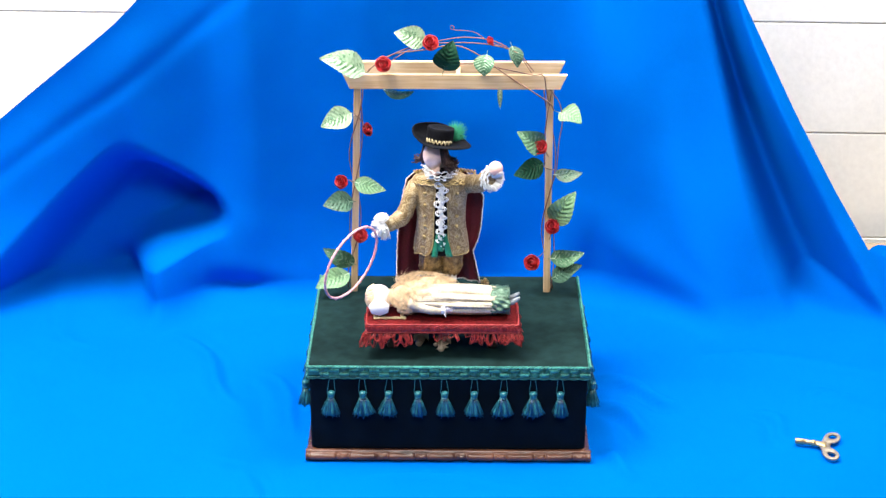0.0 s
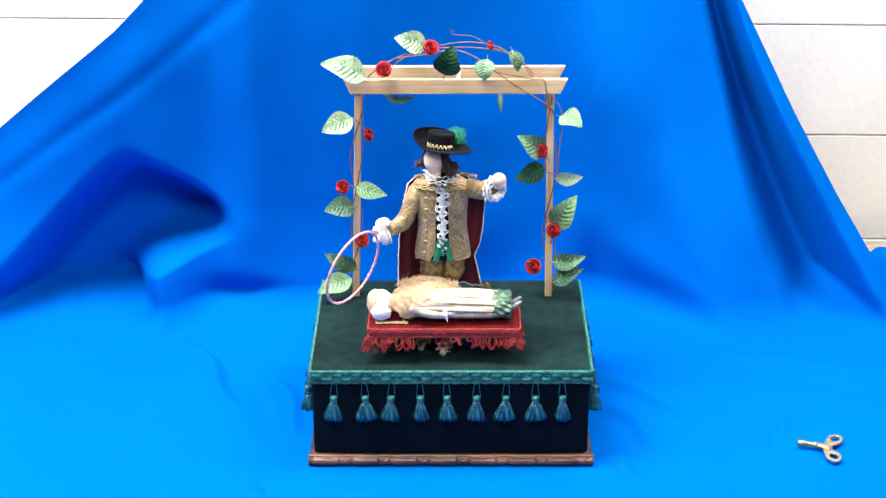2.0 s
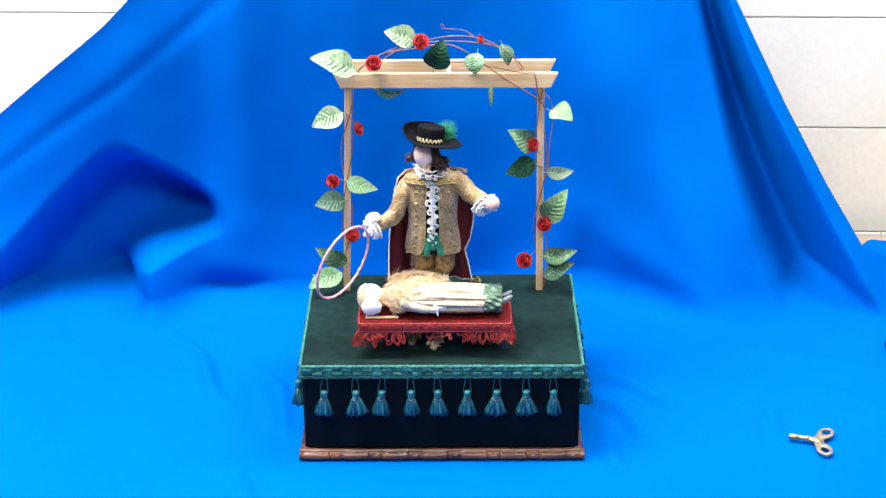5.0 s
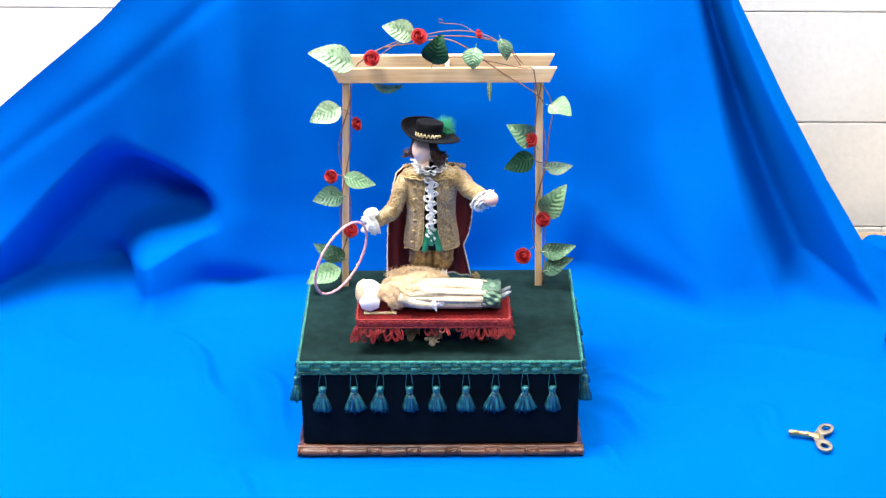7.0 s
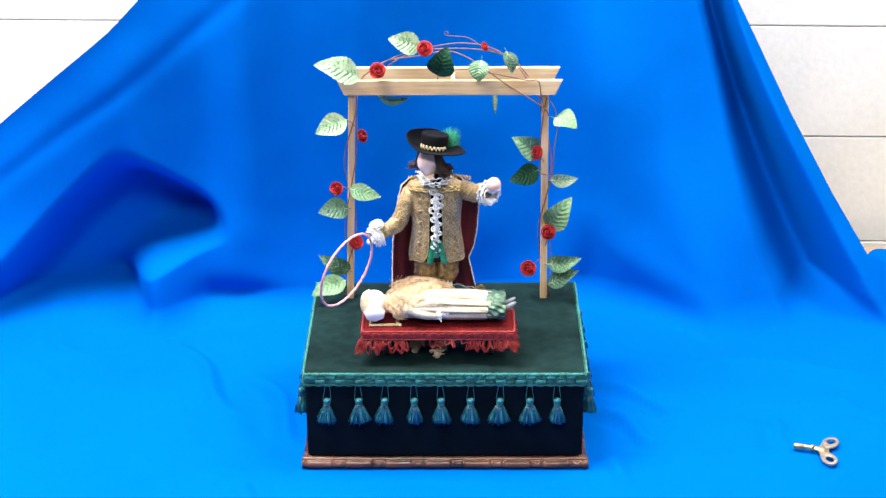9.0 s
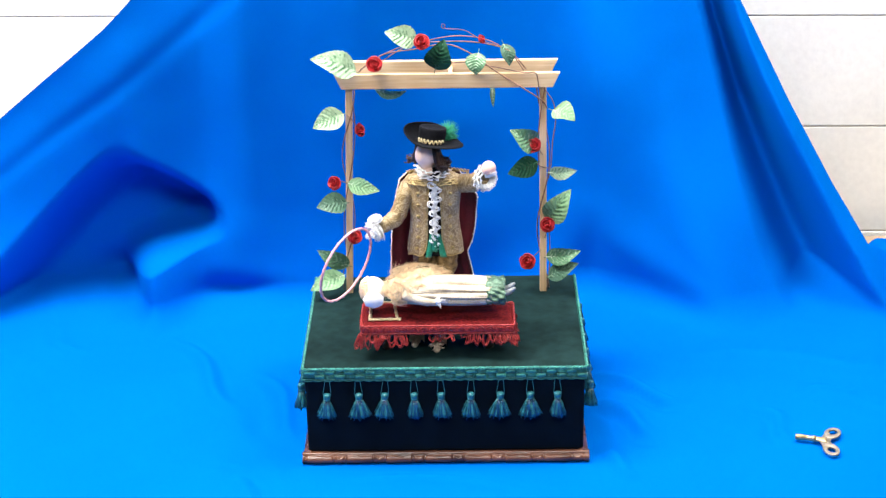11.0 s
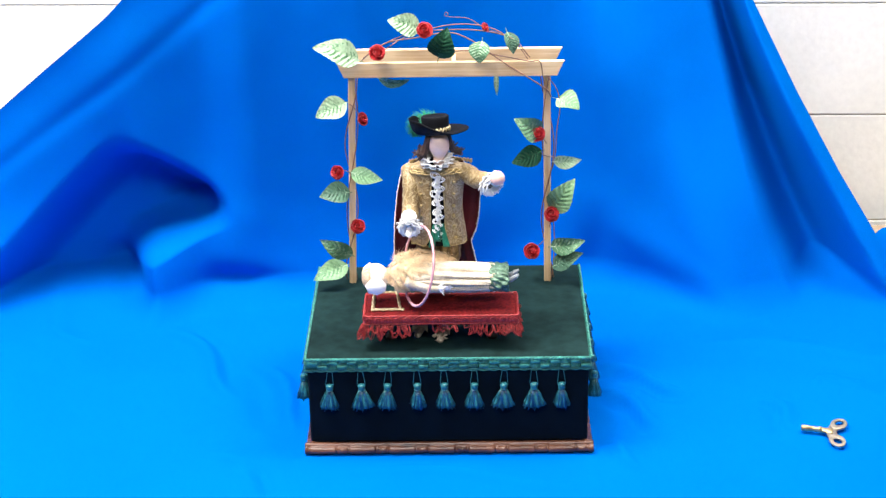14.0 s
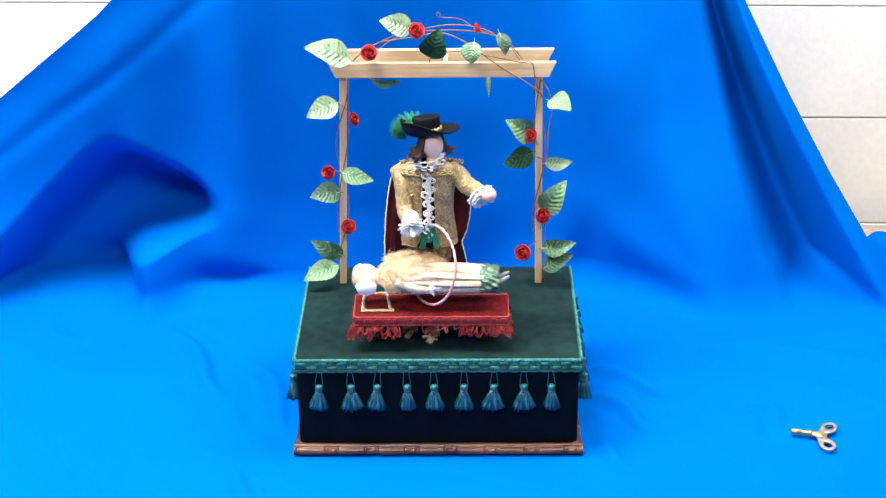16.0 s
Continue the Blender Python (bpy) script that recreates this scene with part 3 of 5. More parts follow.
part("beam", slat(-0.1383, 0.1512, 0.0090, 0.0625, 0.0690, 0.4285, 0.4485), PINE, arbour, smooth=False)
part("beam", slat(-0.1383, 0.1512, 0.0090, 0.1160, 0.1225, 0.4280, 0.4478), PINE, arbour, smooth=False)
part("spacer", box(0.008, 0.0135, 0.0690, 0.1160, 0.434, 0.4415, 0.0006), PINE, arbour, smooth=False)
part("post", shear_x(box(-0.1338, -0.1248, 0.0692, 0.0782, TOP - 0.001, 0.445, 0.0008, 1), TOP, 0.43, 0.0095), PINE_UP, arbour, smooth=False)
part("post", shear_x(box(0.1284, 0.1374, 0.0692, 0.0782, TOP - 0.001, 0.445, 0.0008, 1), TOP, 0.43, -0.003), PINE_UP, arbour, smooth=False)


# ---- climbing roses ----
STREAK = {"pale_silk_leaf": (PALE_VEIN, PALE_SHADE), "light_green_silk_leaf": (PALE_VEIN, PALE_SHADE), "green_silk_leaf": (PALE_VEIN, BRIGHT_SHADE),
          "grey_green_silk_leaf": (BRIGHT_SHADE, DEEP_SHADE), "deep_green_silk_leaf": (DARK_VEIN, DEEP_SHADE)}


def leaf(vine, base, tip, width, material, twist):
    """A toothed silk leaf, folded along its midrib and curling at the tip."""
    base, tip = Vector(base), Vector(tip)
    length = (tip - base).length
    x = (tip - base).normalized()
    to = Vector((0, -0.86, 0.5))
    z = (to - x * to.dot(x)).normalized()
    z = Matrix.Rotation(radians(twist), 3, x) @ z
    y = z.cross(x)
    n, m = 44, 8
    rng = random.Random(int(length * 1e6))
    bow, cup, wave = rng.uniform(0.06, 0.14), rng.uniform(0.05, 0.25), rng.uniform(0, 6)
    rings = []
    for side in (1, -1):
        for i in range(n + 1) if side == 1 else range(n, -1, -1):
            t = i / n
            w = width * 0.5 * (abs(math.sin(math.pi * t ** 0.82)) ** 0.8) * (1.02 - 0.25 * t) * 1.22
            w *= 1 + 0.05 * ((i % 4) / 3 - 0.5)
            ring = []
            for j in range(-m, m + 1):
                s = j / m
                vein = 0.10 * width * abs(math.sin((t * 8 - abs(s) * 2.0) * math.pi)) * (1 - 0.5 * abs(s)) * math.sin(math.pi * t)
                h = bow * length * math.sin(math.pi * t) * 0.8 - 0.25 * length * max(0, t - 0.6) ** 2 + cup * width * abs(s) ** 1.3 * math.sin(math.pi * t) + vein + 0.03 * width * math.sin(9 * t + wave) * s
                ring.append(base + x * (length * t) + y * (w * s) + z * (h - 0.0002 * (1 - side)))
            rings.append(ring)
    g = loft(rings, False, closed=False)
    # woven streaks between the veins
    per = 2 * m
    for q in range(len(g.m)):
        i, j = q // per, q % per
        t = (i if i <= n else 2 * n + 1 - i) / n
        a = abs((j + 0.5 - m) / m)
        if (t * 8 - a * 2.0 + 0.25 * noise.noise((t * 9, j * 0.7, wave))) % 1 < 0.42 and noise.noise((t * 5 + wave, (j - m) * 0.35, 3.0 + wave)) > -0.12 + 0.35 * a:
            g.m[q] = 2
    def on_leaf(t, f):
        w = width * 0.5 * (abs(math.sin(math.pi * t ** 0.82)) ** 0.8) * (1.02 - 0.25 * t) * 1.22
        h = bow * length * math.sin(math.pi * t) * 0.8 - 0.25 * length * max(0, t - 0.6) ** 2 + cup * width * abs(f) ** 1.3 * math.sin(math.pi * t) + 0.03 * width * math.sin(9 * t + wave) * f
        return base + x * (length * t) + y * (w * f) + z * (h + 0.0002)
    g.join(tube([on_leaf(k / 12, 0) for k in range(13)], [0.0008 - 0.00005 * k for k in range(13)], 5), k=1)
    for k in range(1, 7):
        for f in (-1, 1):
            g.join(tube([on_leaf(k / 7 + 0.16 * q * (1 - k / 9), f * q * 0.9) + z * 0.0001 for q in (0, 0.35, 0.7, 1.0)], [0.00045, 0.0004, 0.0003, 0.00015], 4), k=1)
    g.join(tube([base + z * 0.0002, base - x * 0.006 + Vector((0, 0.004, -0.002))], 0.0005, 5))
    return part("leaf", g, [material, *STREAK[material.name]], vine, origin=base)


def rose(vine, c, r, face=(0, -0.9, 0.45), turn=0.0):
    """A rolled fabric rose: a spiral of petals round a tight heart."""
    c, r = Vector(c), 0.88 * r
    q = Vector(face).normalized().to_track_quat("Z", "Y").to_matrix().to_4x4()
    g = Geo()
    rings = []
    n = 110
    for i in range(n + 1):
        t = i / n
        a = t * 2 * math.pi * 2.5 + turn
        rr = r * (0.10 + 0.72 * t)
        wob = 1 + 0.12 * math.sin(a * 1.6 + 1 + turn) + 0.05 * math.sin(a * 3.7)
        top = r * (0.75 - 0.45 * t + 0.16 * math.sin(a * 1.9 + turn))
        ring = []
        for s, flare in ((0, 0.55), (0.45, 0.88), (0.8, 1.0), (1, 1.14), (0.97, 1.22), (0.8, 1.14)):
            ring.append(Vector((rr * wob * flare * math.cos(a), rr * wob * flare * math.sin(a), -r * 0.6 + (top + r * 0.6) * s)))
        rings.append(ring)
    g.join(loft(rings, False, closed=False))
    for k in range(5):
        a0 = turn + k * 2 * math.pi / 5
        pet = []
        for i in range(9):
            a = a0 + (i / 8 - 0.5) * 1.7
            e = abs(math.cos((i / 8 - 0.5) * math.pi)) ** 0.5
            pet.append([Vector((r * f * math.cos(a), r * f * math.sin(a), z * r)) for f, z in ((0.35, -0.62), (0.82, -0.35), (0.92 + 0.10 * e, 0.02 * e), (0.98 + 0.20 * e, 0.10 * e), (0.97 + 0.17 * e, 0.03 * e), (0.80, -0.38))])
        g.join(loft(pet, False, closed=False))
    g.join(ball((0, 0, -0.35 * r), (0.55 * r, 0.55 * r, 0.45 * r), 10, 6))
    h = Geo().join(g, Matrix.Translation(c) @ q)
    return part("rose", h, RED, vine, origin=c)


def vine_stem(vine, pts, r=0.00095, n=6):
    return part("stem", tube(smooth_line(pts, n), r * 0.8, 6), VINE, vine)


V = root("climbing_rose", (-0.129, 0.066, TOP), "red fabric roses and pale green leaves twined up a post", "artificial plant", "rose vines on the arbour")
leaf(V, (-0.1276, 0.0660, 0.3941), (-0.1670, 0.0500, 0.3813), 0.0275, PALE_LEAF, 0)
leaf(V, (-0.1254, 0.0660, 0.2972), (-0.0842, 0.0500, 0.2922), 0.0205, LIGHT_LEAF, 10)
leaf(V, (-0.1280, 0.0660, 0.2690), (-0.1669, 0.0500, 0.2700), 0.0275, GREY_LEAF, 10)
leaf(V, (-0.1284, 0.0660, 0.1775), (-0.1683, 0.0500, 0.2072), 0.0225, MID_LEAF, -20)
leaf(V, (-0.1350, 0.0660, 0.1633), (-0.1792, 0.0420, 0.1529), 0.0260, LIGHT_LEAF, 10)
rose(V, (-0.1071, 0.0600, 0.3739), 0.0090, (0.75, -0.5, 0.4))
rose(V, (-0.1424, 0.0550, 0.3021), 0.0093, (-0.3, -0.9, 0.3), 1.0)
rose(V, (-0.1184, 0.0550, 0.2247), 0.0097, (0.2, -0.9, 0.45), 2.0)


def twine(x0, x1, z0, z1, turns, rad, ph, y=0.0737):
    n = int(turns * 10)
    return [(x0 + (x1 - x0) * i / n + rad * 1.0 * math.cos(ph + i / 10 * 2 * math.pi), y + rad * 0.9 * math.sin(ph + i / 10 * 2 * math.pi), z0 + (z1 - z0) * i / n) for i in range(n + 1)]


vine_stem(V, twine(-0.1300, -0.1212, TOP + 0.002, 0.425, 1.6, 0.0083, 2.6), 0.0010, 2)
vine_stem(V, twine(-0.1290, -0.1200, TOP + 0.002, 0.425, 1.1, 0.0076, 0.8), 0.0010, 2)
vine_stem(V, [(-0.1236, 0.068, 0.3916), (-0.118, 0.064, 0.388), (-0.1071, 0.062, 0.374)], 0.0007)
vine_stem(V, [(-0.1424, 0.058, 0.3021), (-0.134, 0.062, 0.302), (-0.126, 0.066, 0.297)], 0.0007)
vine_stem(V, [(-0.1184, 0.058, 0.2247), (-0.121, 0.064, 0.215), (-0.127, 0.066, 0.205)], 0.0007)

V = root("climbing_rose", (0.133, 0.066, TOP), "red fabric roses and mixed green leaves twined up a post", "artificial plant", "rose vines on the arbour")
leaf(V, (0.1425, 0.0660, 0.3962), (0.1706, 0.0500, 0.3888), 0.0290, LIGHT_LEAF, -25)
leaf(V, (0.1232, 0.0640, 0.3450), (0.0877, 0.0500, 0.3751), 0.0275, MID_LEAF, 0)
leaf(V, (0.1235, 0.0660, 0.3245), (0.0848, 0.0500, 0.3141), 0.0255, DEEP_LEAF, -15)
leaf(V, (0.1391, 0.0660, 0.3092), (0.1740, 0.0500, 0.3178), 0.0175, PALE_LEAF, 30)
leaf(V, (0.1383, 0.0660, 0.2389), (0.1657, 0.0500, 0.2909), 0.0300, LIGHT_LEAF, 0)
leaf(V, (0.1366, 0.0660, 0.1870), (0.1805, 0.0500, 0.2022), 0.0225, MID_LEAF, 20)
leaf(V, (0.1392, 0.0660, 0.1568), (0.1770, 0.0480, 0.1859), 0.0215, GREY_LEAF, -10)
rose(V, (0.1173, 0.0550, 0.3529), 0.0101, (0.1, -0.9, 0.4), 0.5)
rose(V, (0.1367, 0.0550, 0.2392), 0.0101, (0.2, -0.9, 0.4), 1.7)
rose(V, (0.1109, 0.0550, 0.1859), 0.0108, (-0.2, -0.9, 0.35), 2.9)
vine_stem(V, twine(0.1335, 0.1300, TOP + 0.002, 0.425, 1.4, 0.0085, 0.4), 0.0011, 2)
vine_stem(V, twine(0.1345, 0.1310, TOP + 0.002, 0.440, 1.0, 0.0078, -1.2), 0.0010, 2)
vine_stem(V, [(0.129, 0.060, 0.4300), (0.142, 0.064, 0.410), (0.1465, 0.066, 0.385), (0.143, 0.066, 0.355), (0.141, 0.066, 0.318), (0.1375, 0.066, 0.300)], 0.0009)
vine_stem(V, [(0.1173, 0.058, 0.3529), (0.123, 0.063, 0.345), (0.130, 0.066, 0.335)], 0.0007)
vine_stem(V, [(0.1230, 0.064, 0.3231), (0.128, 0.066, 0.318), (0.1403, 0.066, 0.3151)], 0.0007)
vine_stem(V, [(0.1367, 0.058, 0.2392), (0.137, 0.064, 0.228), (0.134, 0.066, 0.215)], 0.0007)
vine_stem(V, [(0.1109, 0.058, 0.1859), (0.118, 0.064, 0.188), (0.129, 0.066, 0.198)], 0.0007)

V = root("climbing_rose", (0.0, 0.07, 0.4485), "red fabric rose vine arching over the beams of the arbour", "artificial plant", "rose vines on the arbour")
leaf(V, (-0.1088, 0.0550, 0.4551), (-0.1645, 0.0400, 0.4789), 0.0314, PALE_LEAF, 10)
leaf(V, (-0.0312, 0.0700, 0.4903), (-0.0711, 0.0600, 0.5059), 0.0269, PALE_LEAF, 0)
leaf(V, (-0.0080, 0.0550, 0.4576), (0.0035, 0.0500, 0.4985), 0.0315, DEEP_LEAF, 5)
leaf(V, (0.0472, 0.0580, 0.4776), (0.0433, 0.0500, 0.4512), 0.0255, MID_LEAF, 20)
leaf(V, (0.0788, 0.0700, 0.4852), (0.0871, 0.0600, 0.4592), 0.0195, GREY_LEAF, -30)
leaf(V, (-0.0878, 0.0900, 0.4195), (-0.0467, 0.0800, 0.4180), 0.0170, MID_LEAF, 60)
leaf(V, (0.0655, 0.0900, 0.4254), (0.0660, 0.0890, 0.3923), 0.0062, MID_LEAF, 10)
rose(V, (-0.0855, 0.0550, 0.4651), 0.0104, (0.1, -0.85, 0.5), 0.3)
rose(V, (-0.0248, 0.0550, 0.4940), 0.0104, (0.2, -0.85, 0.5), 1.9)
rose(V, (0.0512, 0.0550, 0.4966), 0.0067, (0.8, -0.3, 0.55), 0.9)
vine_stem(V, [(-0.119, 0.072, 0.425), (-0.108, 0.068, 0.448), (-0.085, 0.066, 0.468), (-0.045, 0.066, 0.486), (0.0, 0.066, 0.4905), (0.045, 0.066, 0.489), (0.085, 0.066, 0.478), (0.108, 0.068, 0.452)], 0.0010)
vine_stem(V, [(-0.105, 0.080, 0.449), (-0.075, 0.078, 0.470), (-0.035, 0.074, 0.478), (0.005, 0.072, 0.485), (0.035, 0.070, 0.474), (0.070, 0.064, 0.450), (0.100, 0.058, 0.432), (0.128, 0.060, 0.412), (0.135, 0.064, 0.400)], 0.0011)
vine_stem(V, [(-0.09, 0.074, 0.452), (-0.055, 0.082, 0.474), (-0.02, 0.08, 0.487), (0.02, 0.078, 0.494), (0.06, 0.074, 0.489), (0.09, 0.07, 0.470), (0.105, 0.062, 0.452)], 0.0009)
vine_stem(V, [(0.0, 0.10, 0.449), (0.03, 0.085, 0.456), (0.065, 0.07, 0.455), (0.105, 0.060, 0.450), (0.120, 0.060, 0.449), (0.124, 0.060, 0.43), (0.129, 0.062, 0.408)], 0.0010)
vine_stem(V, [(0.0035, 0.068, 0.507), (0.0005, 0.068, 0.509), (0.0015, 0.068, 0.513), (0.005, 0.068, 0.511), (0.006, 0.068, 0.507), (0.03, 0.066, 0.505), (0.0512, 0.060, 0.4935), (0.068, 0.066, 0.486)], 0.0006)


# ---- the bench ----
bench = root("padded_bench", (-0.008, -0.092, TOP), "crimson velvet bench with red braid and looped fringe on the box", "bench")
BT, BX0, BX1, BY0, BY1 = 0.1845, -0.1020, 0.0862, -0.1190, -0.0595


def cushion():
    rows = []
    nx, ny = 60, 22
    for i in range(ny + 1):
        y = BY0 + (BY1 - BY0) * i / ny
        ring = []
        for j in range(nx + 1):
            x = BX0 + (BX1 - BX0) * j / nx
            e = min(x - BX0, BX1 - x, y - BY0, BY1 - y)
            ring.append(Vector((x, y, BT - 0.004 * math.exp(-e / 0.0025) + 0.0008 * noise.noise((x * 60, y * 60, 4)) * sstep(0, 0.006, e))))
        rows.append(ring)
    return loft(rows, False, closed=False)


part("cushion", cushion().join(box(BX0, BX1, BY0, BY1, BT - 0.017, BT - 0.0035, 0.001)), CRIMSON, bench, "worn crimson velvet seat")


# how full the fringe is along its length: thick at the corners, sparse in the middle
FULL = [(0, 1.25), (0.13, 1.05), (0.17, 0.35), (0.20, 1.0), (0.29, 0.95), (0.32, 0.30), (0.35, 0.45), (0.39, 0.22), (0.46, 0.45), (0.56, 0.50), (0.63, 0.15), (0.68, 0.15), (0.71, 0.95), (0.83, 1.0), (0.87, 0.45), (0.90, 1.1), (1, 1.25)]


def loops(x0, x1, step, seed, drop):
    """Twisted loops of thread hanging along x, flaring outwards at the ends."""
    rng = random.Random(seed)
    g = Geo()
    x = x0
    while x < x1:
        u = (x - x0) / (x1 - x0)
        full = lerp_table(FULL, u)
        if rng.random() > full * 0.62 + 0.05:
            x += step
            continue
        flare = 0.005 * (sstep(0.92, 1.0, u) - sstep(0.08, 0.0, u))
        w, d, lean, out = rng.uniform(0.0008, 0.0034), drop * rng.uniform(0.55, 1.15) * (0.25 + 0.75 * min(1.1, full)), rng.uniform(-0.004, 0.004) + flare, rng.uniform(0.0010, 0.0065)
        for k in range(2 + int(2 * full)):
            j = [rng.uniform(-0.0019, 0.0019) for _ in range(5)]
            e = d * rng.uniform(0.85, 1.08)
            g.join(tube(smooth_line([(x - w, -0.001, 0), (x - w * 1.3 + lean * 0.5 + j[0], -out + j[1], -e * 0.6), (x + lean + j[2], -out * 1.2 + j[3], -e), (x + w * 1.3 + lean * 0.5 + j[4], -out * 0.9 + j[0], -e * 0.6), (x + w, -0.001, 0)], 3), 0.00036, 4))
        x += step * rng.uniform(0.6, 1.4)
    g.join(tube([(x0 + (x1 - x0) * k / 40, -0.001 + 0.0002 * math.sin(k * 2.3), 0.0002 * math.sin(k * 1.7)) for k in range(41)], 0.0006, 4))
    return g


def red_braid(length):
    g = box(-length / 2, length / 2, -0.0016, 0.0, -0.0125, -0.0005, 0.0004, 1)
    for z, r in ((-0.0008, 0.0011), (-0.0118, 0.0011)):
        g.join(tube([(-length / 2 + length * i / 80, -0.0018 + 0.0004 * math.sin(i * 2.4), z + 0.0005 * math.sin(i * 1.9)) for i in range(81)], r, 5))
    n = int(length / 0.0115)
    for i in range(n):
        x = -length / 2 + (i + 0.5) * length / n
        g.join(tube([(x + 0.0042 * math.cos(a), -0.0024, -0.0062 + 0.0034 * math.sin(a)) for a in [math.radians(-40 + 26 * k) for k in range(11)]], 0.0010, 5))
        g.join(ball((x, -0.0018, -0.0066), (0.0016, 0.0012, 0.0016), 6, 4))
    return g


L, D = BX1 - BX0, BY1 - BY0
cx, cy = (BX0 + BX1) / 2, (BY0 + BY1) / 2
for length, m, seed in ((L + 0.003, pose(cx, BY0, BT - 0.002), 1), (L + 0.003, pose(cx, BY1, BT - 0.002, 0, 0, 180), 2), (D, pose(BX0, cy, BT - 0.002, 0, 0, -90), 3), (D, pose(BX1, cy, BT - 0.002, 0, 0, 90), 4)):
    part("braid", Geo().join(red_braid(length), m), RED_BRAID, bench, "red looped braid")
    part("fringe", Geo().join(loops(-length / 2, length / 2, 0.0019, seed, 0.0170), m @ pose(0, 0, -0.0115)), RED_BRAID, bench, "tangled red loop fringe")
for x in (-0.072, 0.056):
    part("leg", loft([oval((x, -0.088, z), r, r, 12) for z, r in ((TOP - 0.0005, 0.007), (TOP + 0.004, 0.007), (TOP + 0.007, 0.004), (BT - 0.016, 0.0045))]), SHOE, bench, "black turned leg")

gold = root("gold_braid_square", (-0.075, -0.087, BT), "square of twisted gold braid sewn on the bench", "braid")
corners = [(-0.0925, -0.0630, BT + 0.001), (-0.0640, -0.0630, BT + 0.001), (-0.0580, -0.1105, BT + 0.001), (-0.0925, -0.1105, BT + 0.001)]
for a, b, w in ((0, 1, 0.0010), (1, 2, 0.0010), (3, 2, 0.0018), (0, 3, 0.0012)):
    A, B = Vector(corners[a]), Vector(corners[b])
    if (a, b) == (3, 2):
        A, B = A + Vector((-0.002, 0, 0)), B + Vector((0.004, 0, 0))
    n = int((B - A).length / 0.0007)
    g = Geo()
    side = (B - A).normalized().cross(Vector((0, 0, 1)))
    for k in range(3):
        g.join(tube([A.lerp(B, i / n) + side * (1.3 * w * math.sin(i * 0.62 + k * 2.1) * (1 + 0.35 * math.sin(i * 0.37))) + Vector((0, 0, 0.0007 + 0.0009 * math.cos(i * 0.62 + k * 2.1))) for i in range(n + 1)], 0.0007, 4))
    part("braid_side", g, PALE_GOLD, gold)


# ---- lace ----
def frill(c, axis, r0, r1, length, waves, depth, seed=0, n=96, rows=6):
    """A gathered lace frill that opens along an axis, with a scalloped thread edge."""
    c, axis = Vector(c), Vector(axis).normalized()
    a = axis.orthogonal().normalized()
    b = axis.cross(a)
    rng = random.Random(seed)
    ph, rings = rng.uniform(0, 6), []
    for i in range(rows + 1):
        t = i / rows
        ring = []
        for j in range(n):
            an = 2 * math.pi * j / n
            r = (r0 + (r1 - r0) * t ** 0.8) * (1 + depth * t * math.sin(waves * an + ph) + 0.3 * depth * t * math.sin((waves * 2 + 1) * an))
            ring.append(c + axis * (length * t + 0.25 * depth * r1 * t * math.cos(waves * an + ph)) + (a * math.cos(an) + b * math.sin(an)) * r)
        rings.append(ring)
    g = loft(rings, False)
    g.join(tube(rings[-1][::2], 0.0006, 4, True))
    for k in range(0, n, 6):
        p = rings[-1][k]
        out = (p - c).normalized()
        t = axis.cross(out).normalized()
        g.join(tube([p + t * 0.0016 * math.cos(q) + out * (0.0012 + 0.0016 * math.sin(q)) for q in [2 * math.pi * s / 8 for s in range(8)]], 0.0004, 4, True))
    return g


# ---- the standing doll ----
DX, DY = -0.0105, -0.050


def ring_at(z, x, y, rx, ry, n=40, fold=0.0, waves=0, flat=0.0):
    pts = []
    for i in range(n):
        a = 2 * math.pi * i / n
        s = 1 + fold * math.sin(waves * a)
        pts.append(Vector((x + rx * s * math.cos(a), y + ry * s * math.sin(a), z)))
    return pts


